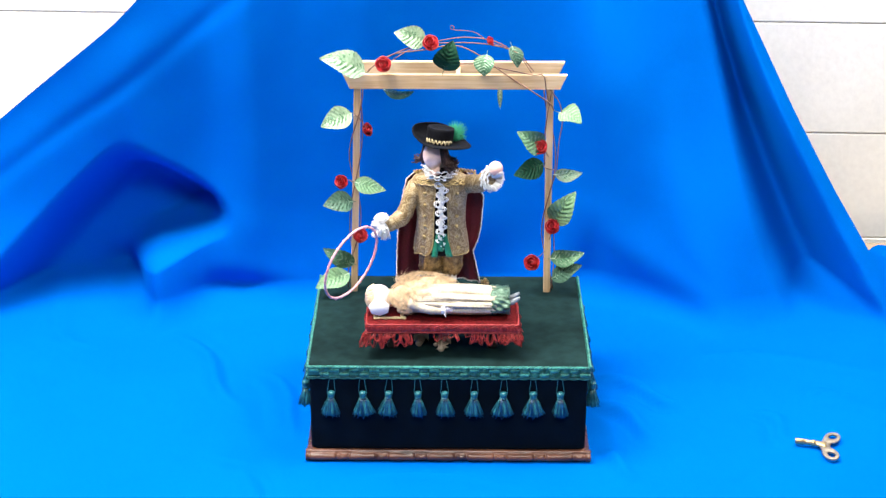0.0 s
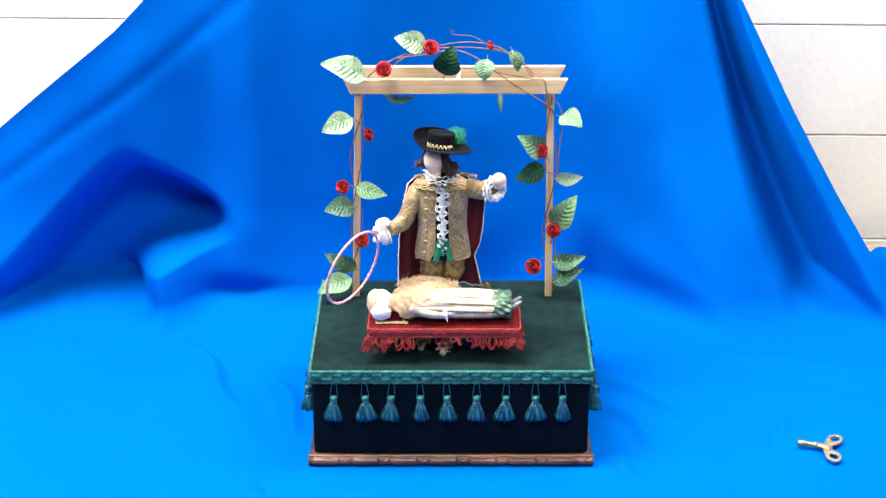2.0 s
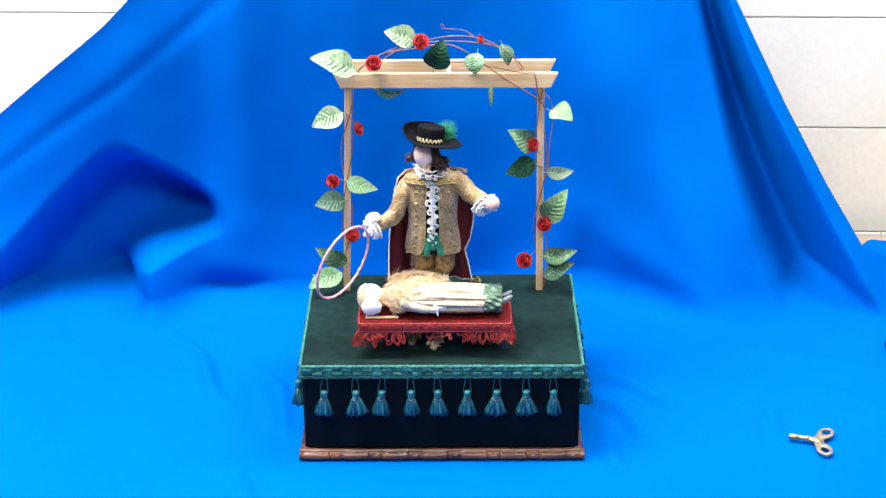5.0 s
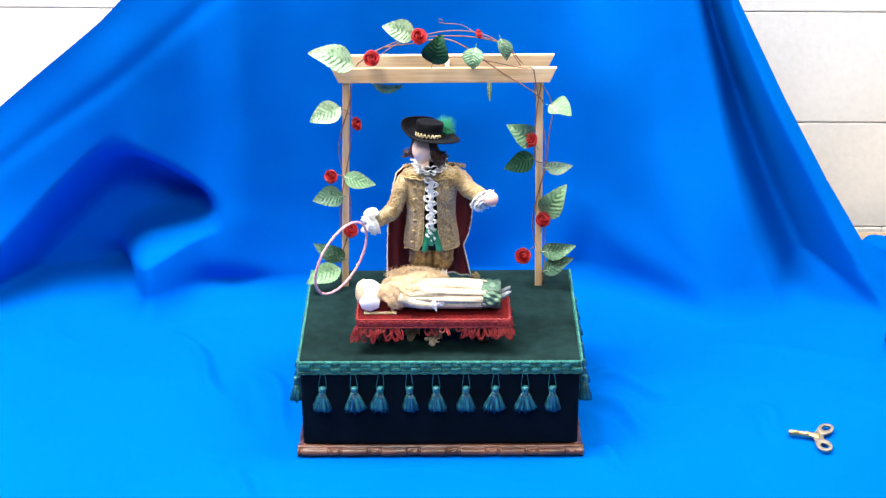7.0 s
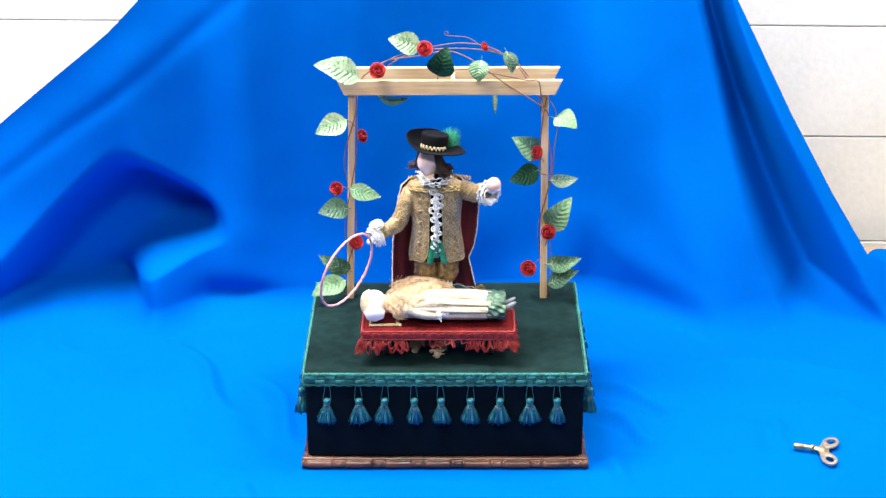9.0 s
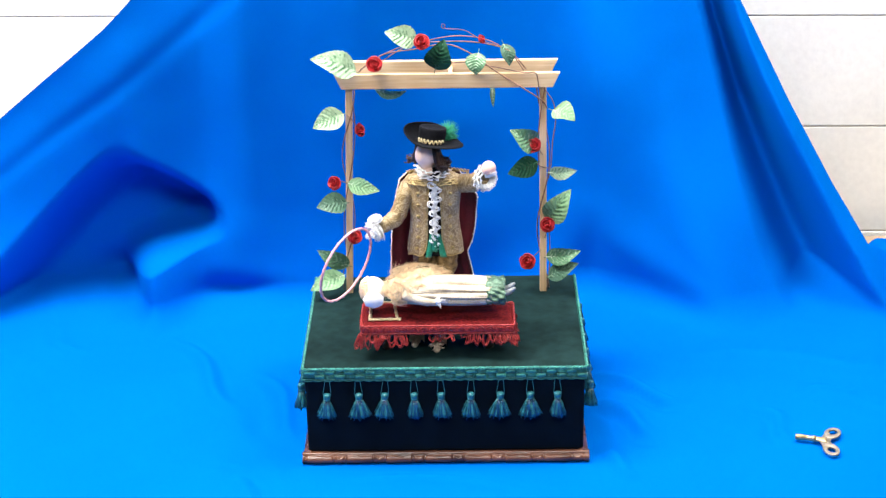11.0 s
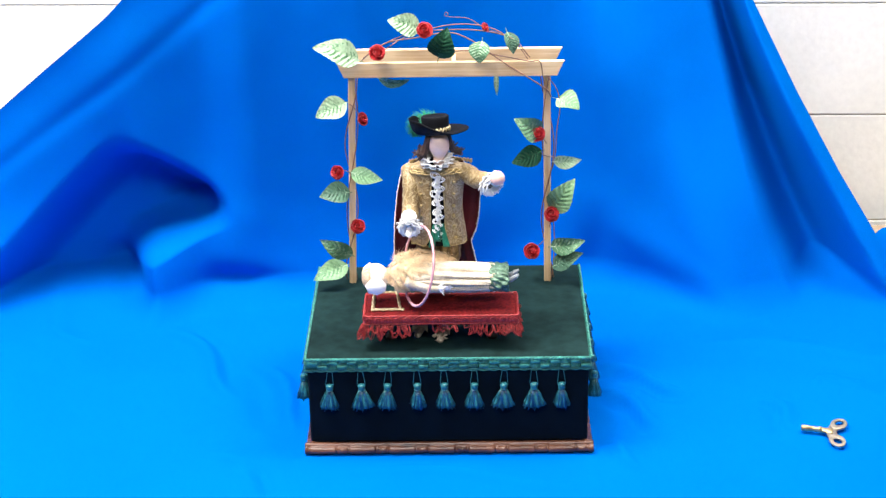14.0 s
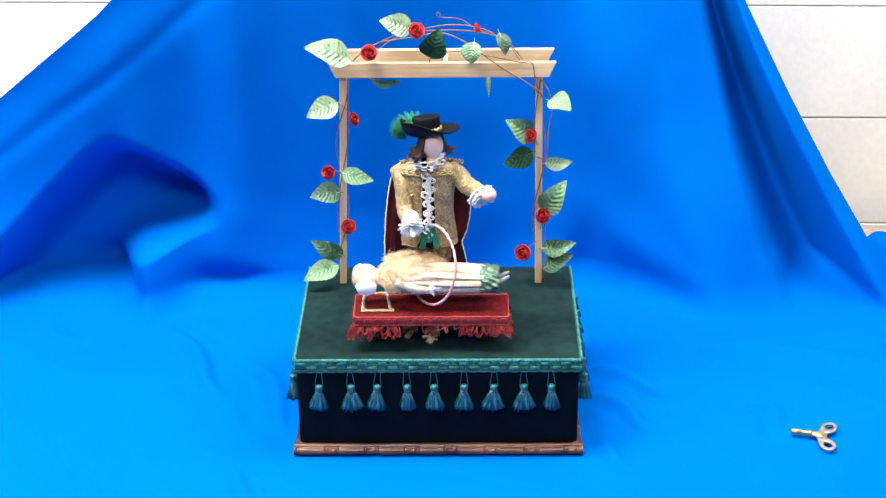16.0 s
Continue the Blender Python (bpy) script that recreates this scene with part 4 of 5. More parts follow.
def coat_panel(side):
    """One front and back half of the coat, open down the front."""
    outer = []
    for z, hx, hy, gap, cxo in ((0.3600, 0.019, 0.013, 0.0045, 0), (0.3545, 0.034, 0.015, 0.0055, 0), (0.347, 0.037, 0.017, 0.0065, 0), (0.333, 0.0335, 0.019, 0.0075, 0), (0.315, 0.0315, 0.0195, 0.0085, 0), (0.298, 0.0305, 0.019, 0.0090, 0), (0.284, 0.0315, 0.020, 0.0090, 0), (0.270, 0.0335, 0.0215, 0.0100, 0), (0.261, 0.0345, 0.0222, 0.0125, 0), (0.256, 0.0348, 0.0225, 0.0165, 0), (0.2525, 0.0345, 0.0225, 0.0225, 0)):
        ro, ri = [], []
        n = 26
        for i in range(n + 1):
            t = i / n
            a0 = -math.pi / 2 + math.asin(min(1, gap / hx))
            a = a0 + (math.pi / 2 - a0) * t
            f = 1 + 0.035 * math.sin(9 * a + 1.0 * side) * sstep(0.33, 0.26, z)
            ro.append(Vector((DX + side * hx * f * math.cos(a), DY + hy * f * math.sin(a), z + 0.0015 * math.sin(7 * a) * sstep(0.27, 0.255, z))))
            ri.append(Vector((DX + side * (hx * f - 0.0016) * math.cos(a), DY + (hy * f - 0.0016) * math.sin(a), z)))
        outer.append(ro + ri[::-1])
    g = loft(outer)
    edge = [r[0] for r in outer]
    g.join(tube(smooth_line(edge, 3), 0.0009, 5), k=1)
    hem = outer[-1][:27]
    g.join(tube(hem, 0.0009, 5), k=1)
    for i in range(6):
        z = 0.336 - i * 0.0145
        p = min((q for q in smooth_line([r[3] for r in outer], 8)), key=lambda q: abs(q.z - z))
        g.join(ball(p + Vector((side * 0.0025, -0.0006, 0)), (0.0026, 0.0011, 0.0026), 10, 6), k=1)
    return g


def leg(hip, knee, ankle, toe):
    """Full breeches gathered at the knee, a stocking and a bowed shoe."""
    g = Geo()
    hip, knee, ankle, toe = map(Vector, (hip, knee, ankle, toe))
    rings = []
    for t, r in ((0, 0.0142), (0.2, 0.0135), (0.4, 0.0148), (0.55, 0.0140), (0.7, 0.0150), (0.85, 0.0128), (0.97, 0.0100), (1.0, 0.0085)):
        c = hip.lerp(knee, t)
        rings.append([p + Vector((0, 0, 0.003 * math.sin(5 * i))) for i, p in enumerate(ring_at(c.z, c.x, c.y, r, r, 48, 0.085, 8))])
    g.join(loft(rings), k=10)
    g.join(tube(oval(knee + Vector((0, 0, 0.003)), 0.0092, 0.0092, 16), 0.0014, 5, True), k=1)
    g.join(tube([knee, knee.lerp(ankle, 0.3), knee.lerp(ankle, 0.65), ankle], [0.0078, 0.0085, 0.0066, 0.0052], 16), k=2)
    mid = ankle.lerp(toe, 0.6)
    g.join(tube([ankle + Vector((0, 0.006, -0.003)), ankle + Vector((0, 0, -0.002)), Vector((mid.x, mid.y, TOP + 0.0062)), Vector((toe.x, toe.y, TOP + 0.0040)), Vector((toe.x, toe.y - 0.002, TOP + 0.0036))], [0.0050, 0.0066, 0.0060, 0.0042, 0.0018], 12), k=4)
    rs = random.Random(int(abs(toe.x) * 1e4))
    for i in range(7):
        c = Vector((toe.x + rs.uniform(-0.007, 0.007), toe.y + rs.uniform(-0.002, 0.008), TOP + 0.0065 + rs.uniform(-0.002, 0.004)))
        ax = Vector((rs.uniform(-1, 1), rs.uniform(-1, 0.2), rs.uniform(-0.5, 0.8))).normalized()
        ay = ax.cross(Vector((rs.uniform(-1, 1), 0.4, 1))).normalized()
        g.join(loft([oval(c + ay * (0.0055 * (t - 0.5)), 0.0010 + 0.0042 * math.sin(math.pi * t), 0.0007, 10, ax, ax.cross(ay)) for t in (0, 0.2, 0.4, 0.6, 0.8, 1)]), k=4)
    b = Vector((mid.x, mid.y - 0.004, TOP + 0.0125))
    for s in (-1, 1):
        g.join(loft([oval(b + Vector((s * (0.001 + 0.0085 * t), -0.002 * t, 0.001 * math.sin(5 * t) - 0.002 * t)), 0.0012 + 0.0040 * t, 0.0010 + 0.0016 * t, 14, (0, 0.3, 1), (0, 1, 0)) for t in (0, 0.25, 0.5, 0.75, 0.92, 1.0)]), k=4)
    g.join(ball(b, 0.0022, 8, 6), k=4)
    return g


doll_geo = Geo()
DOLL_MATS = [GOLD, GOLD_THREAD, STOCKING, SHOE, TAN, LACE, GREEN_SATIN, BURGUNDY, BLACK_FELT, PALE_GOLD, BROWN_BROCADE]
for s in (-1, 1):
    doll_geo.join(coat_panel(s))
# waistcoat, waist and shoulders under the coat
doll_geo.join(loft([ring_at(z, DX, DY, rx, ry, 32) for z, rx, ry in ((0.252, 0.026, 0.017), (0.27, 0.027, 0.018), (0.30, 0.027, 0.0165), (0.33, 0.029, 0.0165), (0.348, 0.028, 0.014), (0.358, 0.012, 0.010), (0.366, 0.008, 0.008))]), k=8)
doll_geo.join(leg((-0.0225, DY, 0.262), (-0.0235, DY - 0.001, 0.2215), (-0.0300, DY - 0.004, 0.147), (-0.0385, DY - 0.040, TOP)))
doll_geo.join(leg((0.0030, DY, 0.262), (0.0020, DY - 0.001, 0.2215), (-0.0020, DY - 0.004, 0.147), (-0.0100, DY - 0.054, TOP)))
# ribbons that hang below the jabot
for x0, x1, z1, w in ((-0.014, -0.0185, 0.2545, 0.0034), (-0.006, 0.0005, 0.2545, 0.0036), (-0.010, -0.0105, 0.262, 0.0032)):
    doll_geo.join(loft([[Vector((x0 + (x1 - x0) * t + sx * w * (0.7 + 0.5 * t), DY - 0.0205 - 0.004 * t + sy * 0.0005 + 0.001 * math.sin(5 * t + x0 * 900), 0.284 + (z1 - 0.284) * t)) for sx, sy in ((-1, -1), (0, -2.5), (1, -1), (1, 1), (-1, 1))] for t in [i / 8 for i in range(9)]]), k=6)
# jabot: gathered lace in loops down the front
rng = random.Random(4)
for i in range(15):
    t = i / 14
    z = 0.350 - t * 0.086
    s = 1 if i % 2 else -1
    c = Vector((DX + 0.0005 + s * 0.0028 * (1 - 0.5 * t) + 0.001 * math.sin(i), DY - 0.0205 - 0.002 * math.sin(3 * t), z))
    r = 0.0050 * (1 - 0.35 * t) * rng.uniform(0.85, 1.2)
    tilt = rng.uniform(-0.5, 0.5)
    for k, rr in ((0, 1.0), (1, 0.62)):
        pts = [c + Vector((r * rr * math.cos(q) * 1.15, -0.001 * k - 0.0018 * math.sin(q * 2 + tilt), r * rr * math.sin(q) * 0.8 + r * 0.3 * math.cos(q) * tilt)) for q in [2 * math.pi * j / 14 for j in range(14)]]
        doll_geo.join(tube(pts, 0.00065 - 0.0001 * k, 5, True), k=5)
doll_geo.join(loft([[Vector((DX + 0.0005 + 0.0036 * (1 - 0.55 * t) * a + 0.0012 * math.sin(26 * t), DY - 0.0188 - 0.0012 * math.cos(3 * a + 20 * t), 0.352 - 0.083 * t)) for a in (-1, -0.6, -0.2, 0.2, 0.6, 1)] + [Vector((DX, DY - 0.0165, 0.352 - 0.083 * t))] for t in [k / 30 for k in range(31)]]), k=5)
# ruff
for k, (r0, r1, z, h) in enumerate(((0.008, 0.0175, 0.3560, 0.005), (0.009, 0.0190, 0.3600, 0.006), (0.008, 0.0170, 0.3635, 0.007))):
    doll_geo.join(frill((DX - 0.001, DY - 0.010, z + 0.0035), (0, -0.2, 1), r0, r1, h, 12, 0.13, k + 3, 108, 4), k=5)
# gold braid over the shoulders
for k in range(3):
    pts = []
    for i in range(90):
        a = 2 * math.pi * i / 90
        pts.append((DX + (0.034 - 0.002 * k) * math.cos(a), DY - 0.001 + (0.0185 - 0.001 * k) * math.sin(a), 0.3530 + 0.004 * k * 0.6 - 0.0035 * max(0, -math.sin(a)) + 0.0008 * math.sin(i * 1.3 + k * 2) + 0.004 * abs(math.cos(a)) ** 3 * -1))
    doll_geo.join(tube(pts, 0.0014, 5, True), k=1)
doll = tagged(part("magician_doll", doll_geo, DOLL_MATS, None, origin=(DX, DY, TOP)), "standing magician doll in gold brocade coat and breeches", "doll")


# ---- his cape ----
def cape():
    """A knee-length cape behind the doll, dark outside and burgundy within, with beaded edges."""
    LE = [(0.198, -0.0675), (0.24, -0.0670), (0.279, -0.0650), (0.315, -0.0605), (0.345, -0.0540), (0.3535, -0.0450)]
    RE = [(0.192, 0.0415), (0.215, 0.0370), (0.245, 0.0305), (0.262, 0.0375), (0.279, 0.0405), (0.32, 0.0435), (0.340, 0.036), (0.3535, 0.022)]
    rows, back = [], []
    for i in range(41):
        t = i / 40
        row, row2 = [], []
        for j in range(49):
            u = j / 48
            z = 0.196 + (0.3535 - 0.196) * t - 0.003 * math.cos(u * 9) * (1 - t)
            xl, xr = lerp_table(LE, z), lerp_table(RE, z)
            x = xl + (xr - xl) * u
            deep = 0.020 + 0.014 * (1 - t)
            y = -0.036 + deep * abs(math.sin(math.pi * u)) ** 0.7 + 0.0028 * math.sin(u * 34) * (1 - t * 0.7)
            row.append(Vector((x, y, z)))
            row2.append(Vector((x, y + 0.0016, z)))
        rows.append(row)
        back.append(row2)
    g = loft(rows, False, 0, closed=False)
    g.join(loft(back[::-1], False, 1, closed=False))
    # turned edges close the two layers
    for a, b in ((rows[0], back[0]), (rows[-1], back[-1]), ([r[0] for r in rows], [r[0] for r in back]), ([r[-1] for r in rows], [r[-1] for r in back])):
        g.join(loft([a, b], False, 1, closed=False))
    beads = Geo()
    rb = random.Random(6)
    for line in ([r[0] for r in rows], [r[-1] for r in rows], rows[0]):
        pts = smooth_line(line, 3)
        acc, last = 0, pts[0]
        for p in pts:
            acc += (p - last).length
            last = p
            if acc > 0.0027:
                acc = 0
                beads.join(ball(p + Vector((rb.uniform(-0.0005, 0.0005), -0.0006, 0)), rb.uniform(0.0009, 0.0014), 7, 5))
        beads.join(tube(line[::2], 0.0006, 4))
    return g, beads


cg, cb = cape()
cape_ob = tagged(part("cape", cg, [BURGUNDY, BLACK_FELT], None, origin=(DX, -0.02, 0.196)), "dark velvet cape lined in burgundy with a beaded edge", "cape")
part("bead_trim", cb, BEAD, cape_ob, "silver bead edging")
tg = Geo()
rq = random.Random(17)
for i in range(16):
    p = Vector((0.046 + rq.uniform(-0.004, 0.004), -0.034 + rq.uniform(-0.003, 0.003), 0.1985 + rq.uniform(-0.004, 0.005)))
    r = rq.uniform(0.0012, 0.0024)
    tg.join(tube([p + Vector((r * math.cos(q), rq.uniform(-0.0004, 0.0004), r * math.sin(q))) for q in [2 * math.pi * j / 8 for j in range(8)]], 0.0004, 4, True))
part("corner_tuft", tg, GOLD_THREAD, cape_ob, "tuft of gold thread loops")
gd = Geo()
for k in range(2):
    gd.join(tube([(lerp_table([(0, -0.045), (1, 0.033)], i / 60), -0.036 + 0.012 * math.sin(math.pi * i / 60) + 0.001 * math.sin(i * 1.7 + k), 0.353 + 0.0012 * math.sin(i * 1.9 + k * 2) + 0.002 * k) for i in range(61)], 0.0011, 5))
part("gold_collar", gd, GOLD_THREAD, cape_ob, "twisted gold collar braid")

# ---- his head, hair and hat: built round the neck ----
NECK = Vector((DX - 0.001, DY - 0.002, 0.365))
FORE = pose(0, -0.0125, 0)


def plain_head():
    rings = []
    for i in range(1, 22):
        a = math.pi * i / 22
        z = -math.cos(a)
        r = math.sin(a) ** 0.85
        ring = []
        for j in range(32):
            t = 2 * math.pi * j / 32
            x, y = r * math.cos(t), r * math.sin(t)
            jaw = 1 - 0.20 * sstep(0.0, -0.9, z)
            nose = 0.16 * math.exp(-((x / 0.14) ** 2)) * math.exp(-(((z + 0.12) / 0.22) ** 2)) * (1 if y < 0 else 0)
            brow = 0.05 * math.exp(-(((z - 0.22) / 0.12) ** 2)) * (1 if y < 0 else 0)
            chin = 0.07 * math.exp(-(((z + 0.75) / 0.2) ** 2)) * math.exp(-(x / 0.4) ** 2) * (1 if y < 0 else 0)
            ring.append(Vector((0.0115 * x * jaw, 0.0135 * (y * jaw - nose - brow * 0.6 - chin), 0.0205 + 0.0165 * z)))
        rings.append(ring)
    g = loft(rings)
    g.join(loft([oval((0, 0.001, z), r, r, 16) for z, r in ((-0.002, 0.0062), (0.0, 0.0060), (0.010, 0.0065))]))
    return g


def dark_hair():
    rng = random.Random(11)
    g = Geo()
    rings = []
    for z, r in ((0.036, 0.0118), (0.028, 0.0142), (0.018, 0.0150), (0.010, 0.0158)):
        ring = []
        for j in range(28):
            a = radians(-14 + 208 * j / 27)
            ring.append(Vector((r * math.cos(a), 0.002 + r * 1.0 * math.sin(a), z)))
        rings.append(ring)
    g.join(loft(rings, False, closed=False))
    for i in range(520):
        a = radians(rng.uniform(-14, 194))
        r0, r1 = rng.uniform(0.0118, 0.0160), rng.uniform(0.0170, 0.0195 + 0.0075 * abs(math.cos(a)))
        zb = rng.uniform(0.006, 0.014)
        c, s = math.cos(a), math.sin(a)
        sw = rng.uniform(-0.003, 0.003)
        g.join(tube(smooth_line([(r0 * 0.8 * c, 0.002 + r0 * 0.8 * s, 0.035), (r0 * 1.05 * c, 0.002 + r0 * 1.05 * s, 0.020), (r0 * 1.2 * c + sw * 0.4, 0.002 + r0 * 1.2 * s, 0.013), (r1 * c + sw, 0.002 + r1 * s, zb), (r1 * 1.02 * c + sw * 1.5, 0.002 + r1 * s, zb + rng.uniform(0.000, 0.004))], 2), [0.0008] * 7 + [0.0006, 0.0003], 4))
    return g


hg = plain_head()
hg.join(dark_hair(), k=1)
hg = Geo().join(hg, FORE @ Matrix.Scale(1.08, 4))
head = part("head", Geo().join(hg, Matrix.Translation(NECK)), [SKIN, DARK_HAIR], doll, "plain bisque head with dark brown bobbed hair", origin=NECK)


HAT_Z = 0.0335


def hat_shape():
    """Wide felt brim swept up on one side, with an upright oval crown."""
    rings = []
    def brim(r, a, lift):
        up = 0.5 + 0.5 * math.cos(a - radians(172))
        s = max(0, r - 0.013) / 0.026
        z = 0.0185 * sstep(0.25, 0.95, up) * s ** 2.9 + 0.0030 * (1 - up) * s
        r *= 1 - 0.20 * sstep(0.62, 1.0, up) * s ** 2
        return Vector((r * 1.02 * math.cos(a), 0.001 + r * 0.93 * math.sin(a), HAT_Z + z + lift))
    n = 56
    A = [2 * math.pi * j / n for j in range(n)]
    rings.append([brim(0.0118, a, -0.0012) for a in A])
    for r in (0.0162, 0.022, 0.026, 0.030, 0.033, 0.036, 0.038):
        rings.append([brim(r, a, -0.0010) for a in A])
    rings.append([brim(0.0392, a, 0.0) for a in A])
    for r in (0.038, 0.036, 0.033, 0.030, 0.026, 0.022, 0.0165):
        rings.append([brim(r, a, 0.0010) for a in A])
    for r, z in ((0.0165, 0.0016), (0.0164, 0.006), (0.0168, 0.0140), (0.0171, 0.0192), (0.0164, 0.0208), (0.0140, 0.0202), (0.0115, 0.0186), (0.004, 0.0180)):
        rings.append([Vector((r * math.cos(a), 0.001 + r * math.sin(a), HAT_Z + z)) for a in A])
    g = loft(rings)
    g.join(tube([brim(0.0392, a, 0.0) for a in A], 0.0009, 6, True))
    return g


def hat_band():
    pts = []
    for i in range(110):
        a = radians(-118 + 120 * i / 109)
        r = 0.0172 + 0.0006 * math.sin(i * 0.42)
        pts.append(Vector((r * math.cos(a), 0.001 + r * math.sin(a), HAT_Z + 0.0048 + 0.0021 * math.cos(i * 0.42))))
    g = tube(pts, 0.0009, 5)
    g.join(tube([p + Vector((0, -0.0004, 0.0006)) for p in pts[::3]], 0.0007, 5))
    return g


def feather():
    """A curled plume: a quill with many fine barbs."""
    rng = random.Random(21)
    q = smooth_line([(0.004, 0.0160, HAT_Z + 0.003), (0.002, 0.027, HAT_Z + 0.008), (-0.004, 0.038, HAT_Z + 0.010), (-0.010, 0.046, HAT_Z + 0.005), (-0.013, 0.049, HAT_Z - 0.002), (-0.014, 0.048, HAT_Z - 0.012)], 10)
    g = tube(q, 0.0005, 5)
    for i in range(2, len(q) - 1):
        for k in range(40):
            d = (q[i + 1] - q[i - 1]).normalized()
            side = Vector((rng.uniform(-1, 1), rng.uniform(-0.6, 0.6), rng.uniform(-1, 1)))
            side = (side - d * side.dot(d)).normalized()
            l = rng.uniform(0.007, 0.0185) * abs(math.sin(math.pi * min(1, 0.25 + 0.8 * i / len(q)))) ** 0.5
            p0 = q[i].lerp(q[i + 1], rng.random())
            g.join(tube([p0, p0 + side * l * 0.55 + d * l * 0.2, p0 + side * l * 0.9 + d * l * 0.55 - Vector((0, 0, 0.001))], [0.0002, 0.00018, 0.00008], 3))
    return g


TILT = FORE @ pose(0, 0.0030, 0.0020, -13, 0, 0)
MN = Matrix.Translation(NECK)
hat = tagged(part("hat", Geo().join(hat_shape(), MN @ TILT), BLACK_FELT, None, origin=NECK), "black felt hat with swept-up brim and a green plume", "hat")
part("hat_band", Geo().join(hat_band(), MN @ TILT), PALE_GOLD, hat, "pale gold braid", origin=NECK)
part("feather", Geo().join(feather(), MN @ TILT), FEATHER, hat, "fluffy emerald green plume", origin=NECK)

# ---- his arms ----
def cuff(c, way, size, seed):
    """A full lace cuff: nested frills ringed with small thread loops."""
    c, way = Vector(c), Vector(way).normalized()
    rng = random.Random(seed)
    a = way.orthogonal().normalized()
    b = way.cross(a)
    g = frill(c, way, 0.55 * size, 1.25 * size, 0.9 * size, 11, 0.10, seed, 132, 5)
    g.join(frill(c + way * 0.2 * size, way, 0.5 * size, 1.05 * size, 0.95 * size, 9, 0.12, seed + 1, 108, 5))
    g.join(frill(c - way * 0.15 * size, way, 0.6 * size, 1.38 * size, 0.55 * size, 12, 0.10, seed + 2, 144, 5))
    for i in range(90):
        t = rng.uniform(0, 2 * math.pi)
        o = a * math.cos(t) + b * math.sin(t)
        k = rng.uniform(0.1, 1.0)
        p = c + way * (k * 0.95 * size) + o * ((0.75 + 0.6 * k) * size)
        e = o.cross(way).normalized()
        r = rng.uniform(0.16, 0.30) * size
        u = (way * rng.uniform(0.3, 1) + o * rng.uniform(0, 0.7)).normalized()
        g.join(tube([p + e * (r * math.cos(q)) + u * (r * 0.8 * math.sin(q)) for q in [2 * math.pi * j / 12 for j in range(12)]], 0.00055, 4, True))
    return g


SR, SL = Vector((-0.043, -0.050, 0.345)), Vector((0.0245, -0.050, 0.344))


def sleeve(pts, rads, k=0):
    line = smooth_line(pts, 5)
    n = len(line)
    rr = [lerp_table([(i / (len(rads) - 1), r) for i, r in enumerate(rads)], j / (n - 1)) * (1 + 0.05 * math.sin(j * 2.1)) for j in range(n)]
    return tube(line, rr, 18, k=k)


def hand_shape(wrist, way, palm, size, k):
    """A small open hand: palm, four fingers and a thumb."""
    wrist, way, palm = Vector(wrist), Vector(way).normalized(), Vector(palm).normalized()
    across = way.cross(palm).normalized()
    m = Matrix((across, way, palm)).transposed().to_4x4()
    m.translation = wrist
    g = Geo()
    g.join(ball((0, 0.45 * size, 0), (0.36 * size, 0.5 * size, 0.17 * size), 12, 8), k=k)
    for i, x in enumerate((-0.27, -0.09, 0.09, 0.27)):
        l = (0.55, 0.66, 0.64, 0.5)[i] * size
        g.join(tube([(x * size, 0.8 * size, 0), (x * 1.05 * size, 0.8 * size + l * 0.5, 0.06 * size), (x * 1.05 * size, 0.8 * size + l, 0.22 * size)], [0.095 * size, 0.085 * size, 0.05 * size], 7), k=k)
    g.join(tube([(0.28 * size, 0.3 * size, 0.05 * size), (0.5 * size, 0.6 * size, 0.16 * size), (0.48 * size, 0.85 * size, 0.25 * size)], [0.11 * size, 0.095 * size, 0.05 * size], 7), k=k)
    return Geo().join(g, m)


def right_arm():
    g = sleeve([(0.012, 0.003, 0.002), (-0.001, 0, -0.008), (-0.010, 0, -0.027), (-0.020, 0, -0.042), (-0.043, 0, -0.049)], [0.010, 0.0112, 0.0102, 0.0108, 0.0088])
    w = Vector((-0.0445, 0, -0.0485))
    way = Vector((-1, 0, -0.45))
    g.join(cuff(w, way, 0.0094, 2), k=1)
    g.join(cuff(w + Vector((-0.004, 0, 0.008)), (-0.3, 0, 1), 0.0050, 8), k=1)
    g.join(hand_shape(w + way.normalized() * 0.006, way, (0.3, 0.5, -0.9), 0.0105, 2), k=2)
    return g


arm_r = part("hoop_arm", Geo().join(right_arm(), Matrix.Translation(SR)), [GOLD, LACE, PALE_SKIN], doll, "gold sleeve with white lace cuff", origin=SR)


def hoop_shape():
    c = Vector((-0.1019, -0.0132, -0.0793))
    az, el, r = radians(111.4), radians(13.6), 0.0495
    n = Vector((math.cos(az) * math.cos(el), math.sin(az) * math.cos(el), math.sin(el)))
    h = Vector((0, 0, 1)).cross(n).normalized()
    v = n.cross(h)
    g = Geo()
    pts = [c + h * (r * math.cos(a)) + v * (r * math.sin(a)) for a in [2 * math.pi * i / 96 for i in range(96)]]
    g.join(tube(pts, 0.00155, 8, True))
    wrap = []
    for i in range(96 * 4):
        a = 2 * math.pi * i / (96 * 4)
        o = (h * math.cos(a) + v * math.sin(a))
        q = i * 0.42
        wrap.append(c + o * (r + 0.0014 * math.cos(q)) + n * (0.0014 * math.sin(q)))
    g.join(tube(wrap, 0.0007, 4, True))
    return g


hoop = tagged(part("hoop", Geo().join(hoop_shape(), Matrix.Translation(SR)), PINK, None, origin=SR), "thin hoop wound with pink ribbon in the doll's fingers", "hoop")

ARM_YAW = -51.0


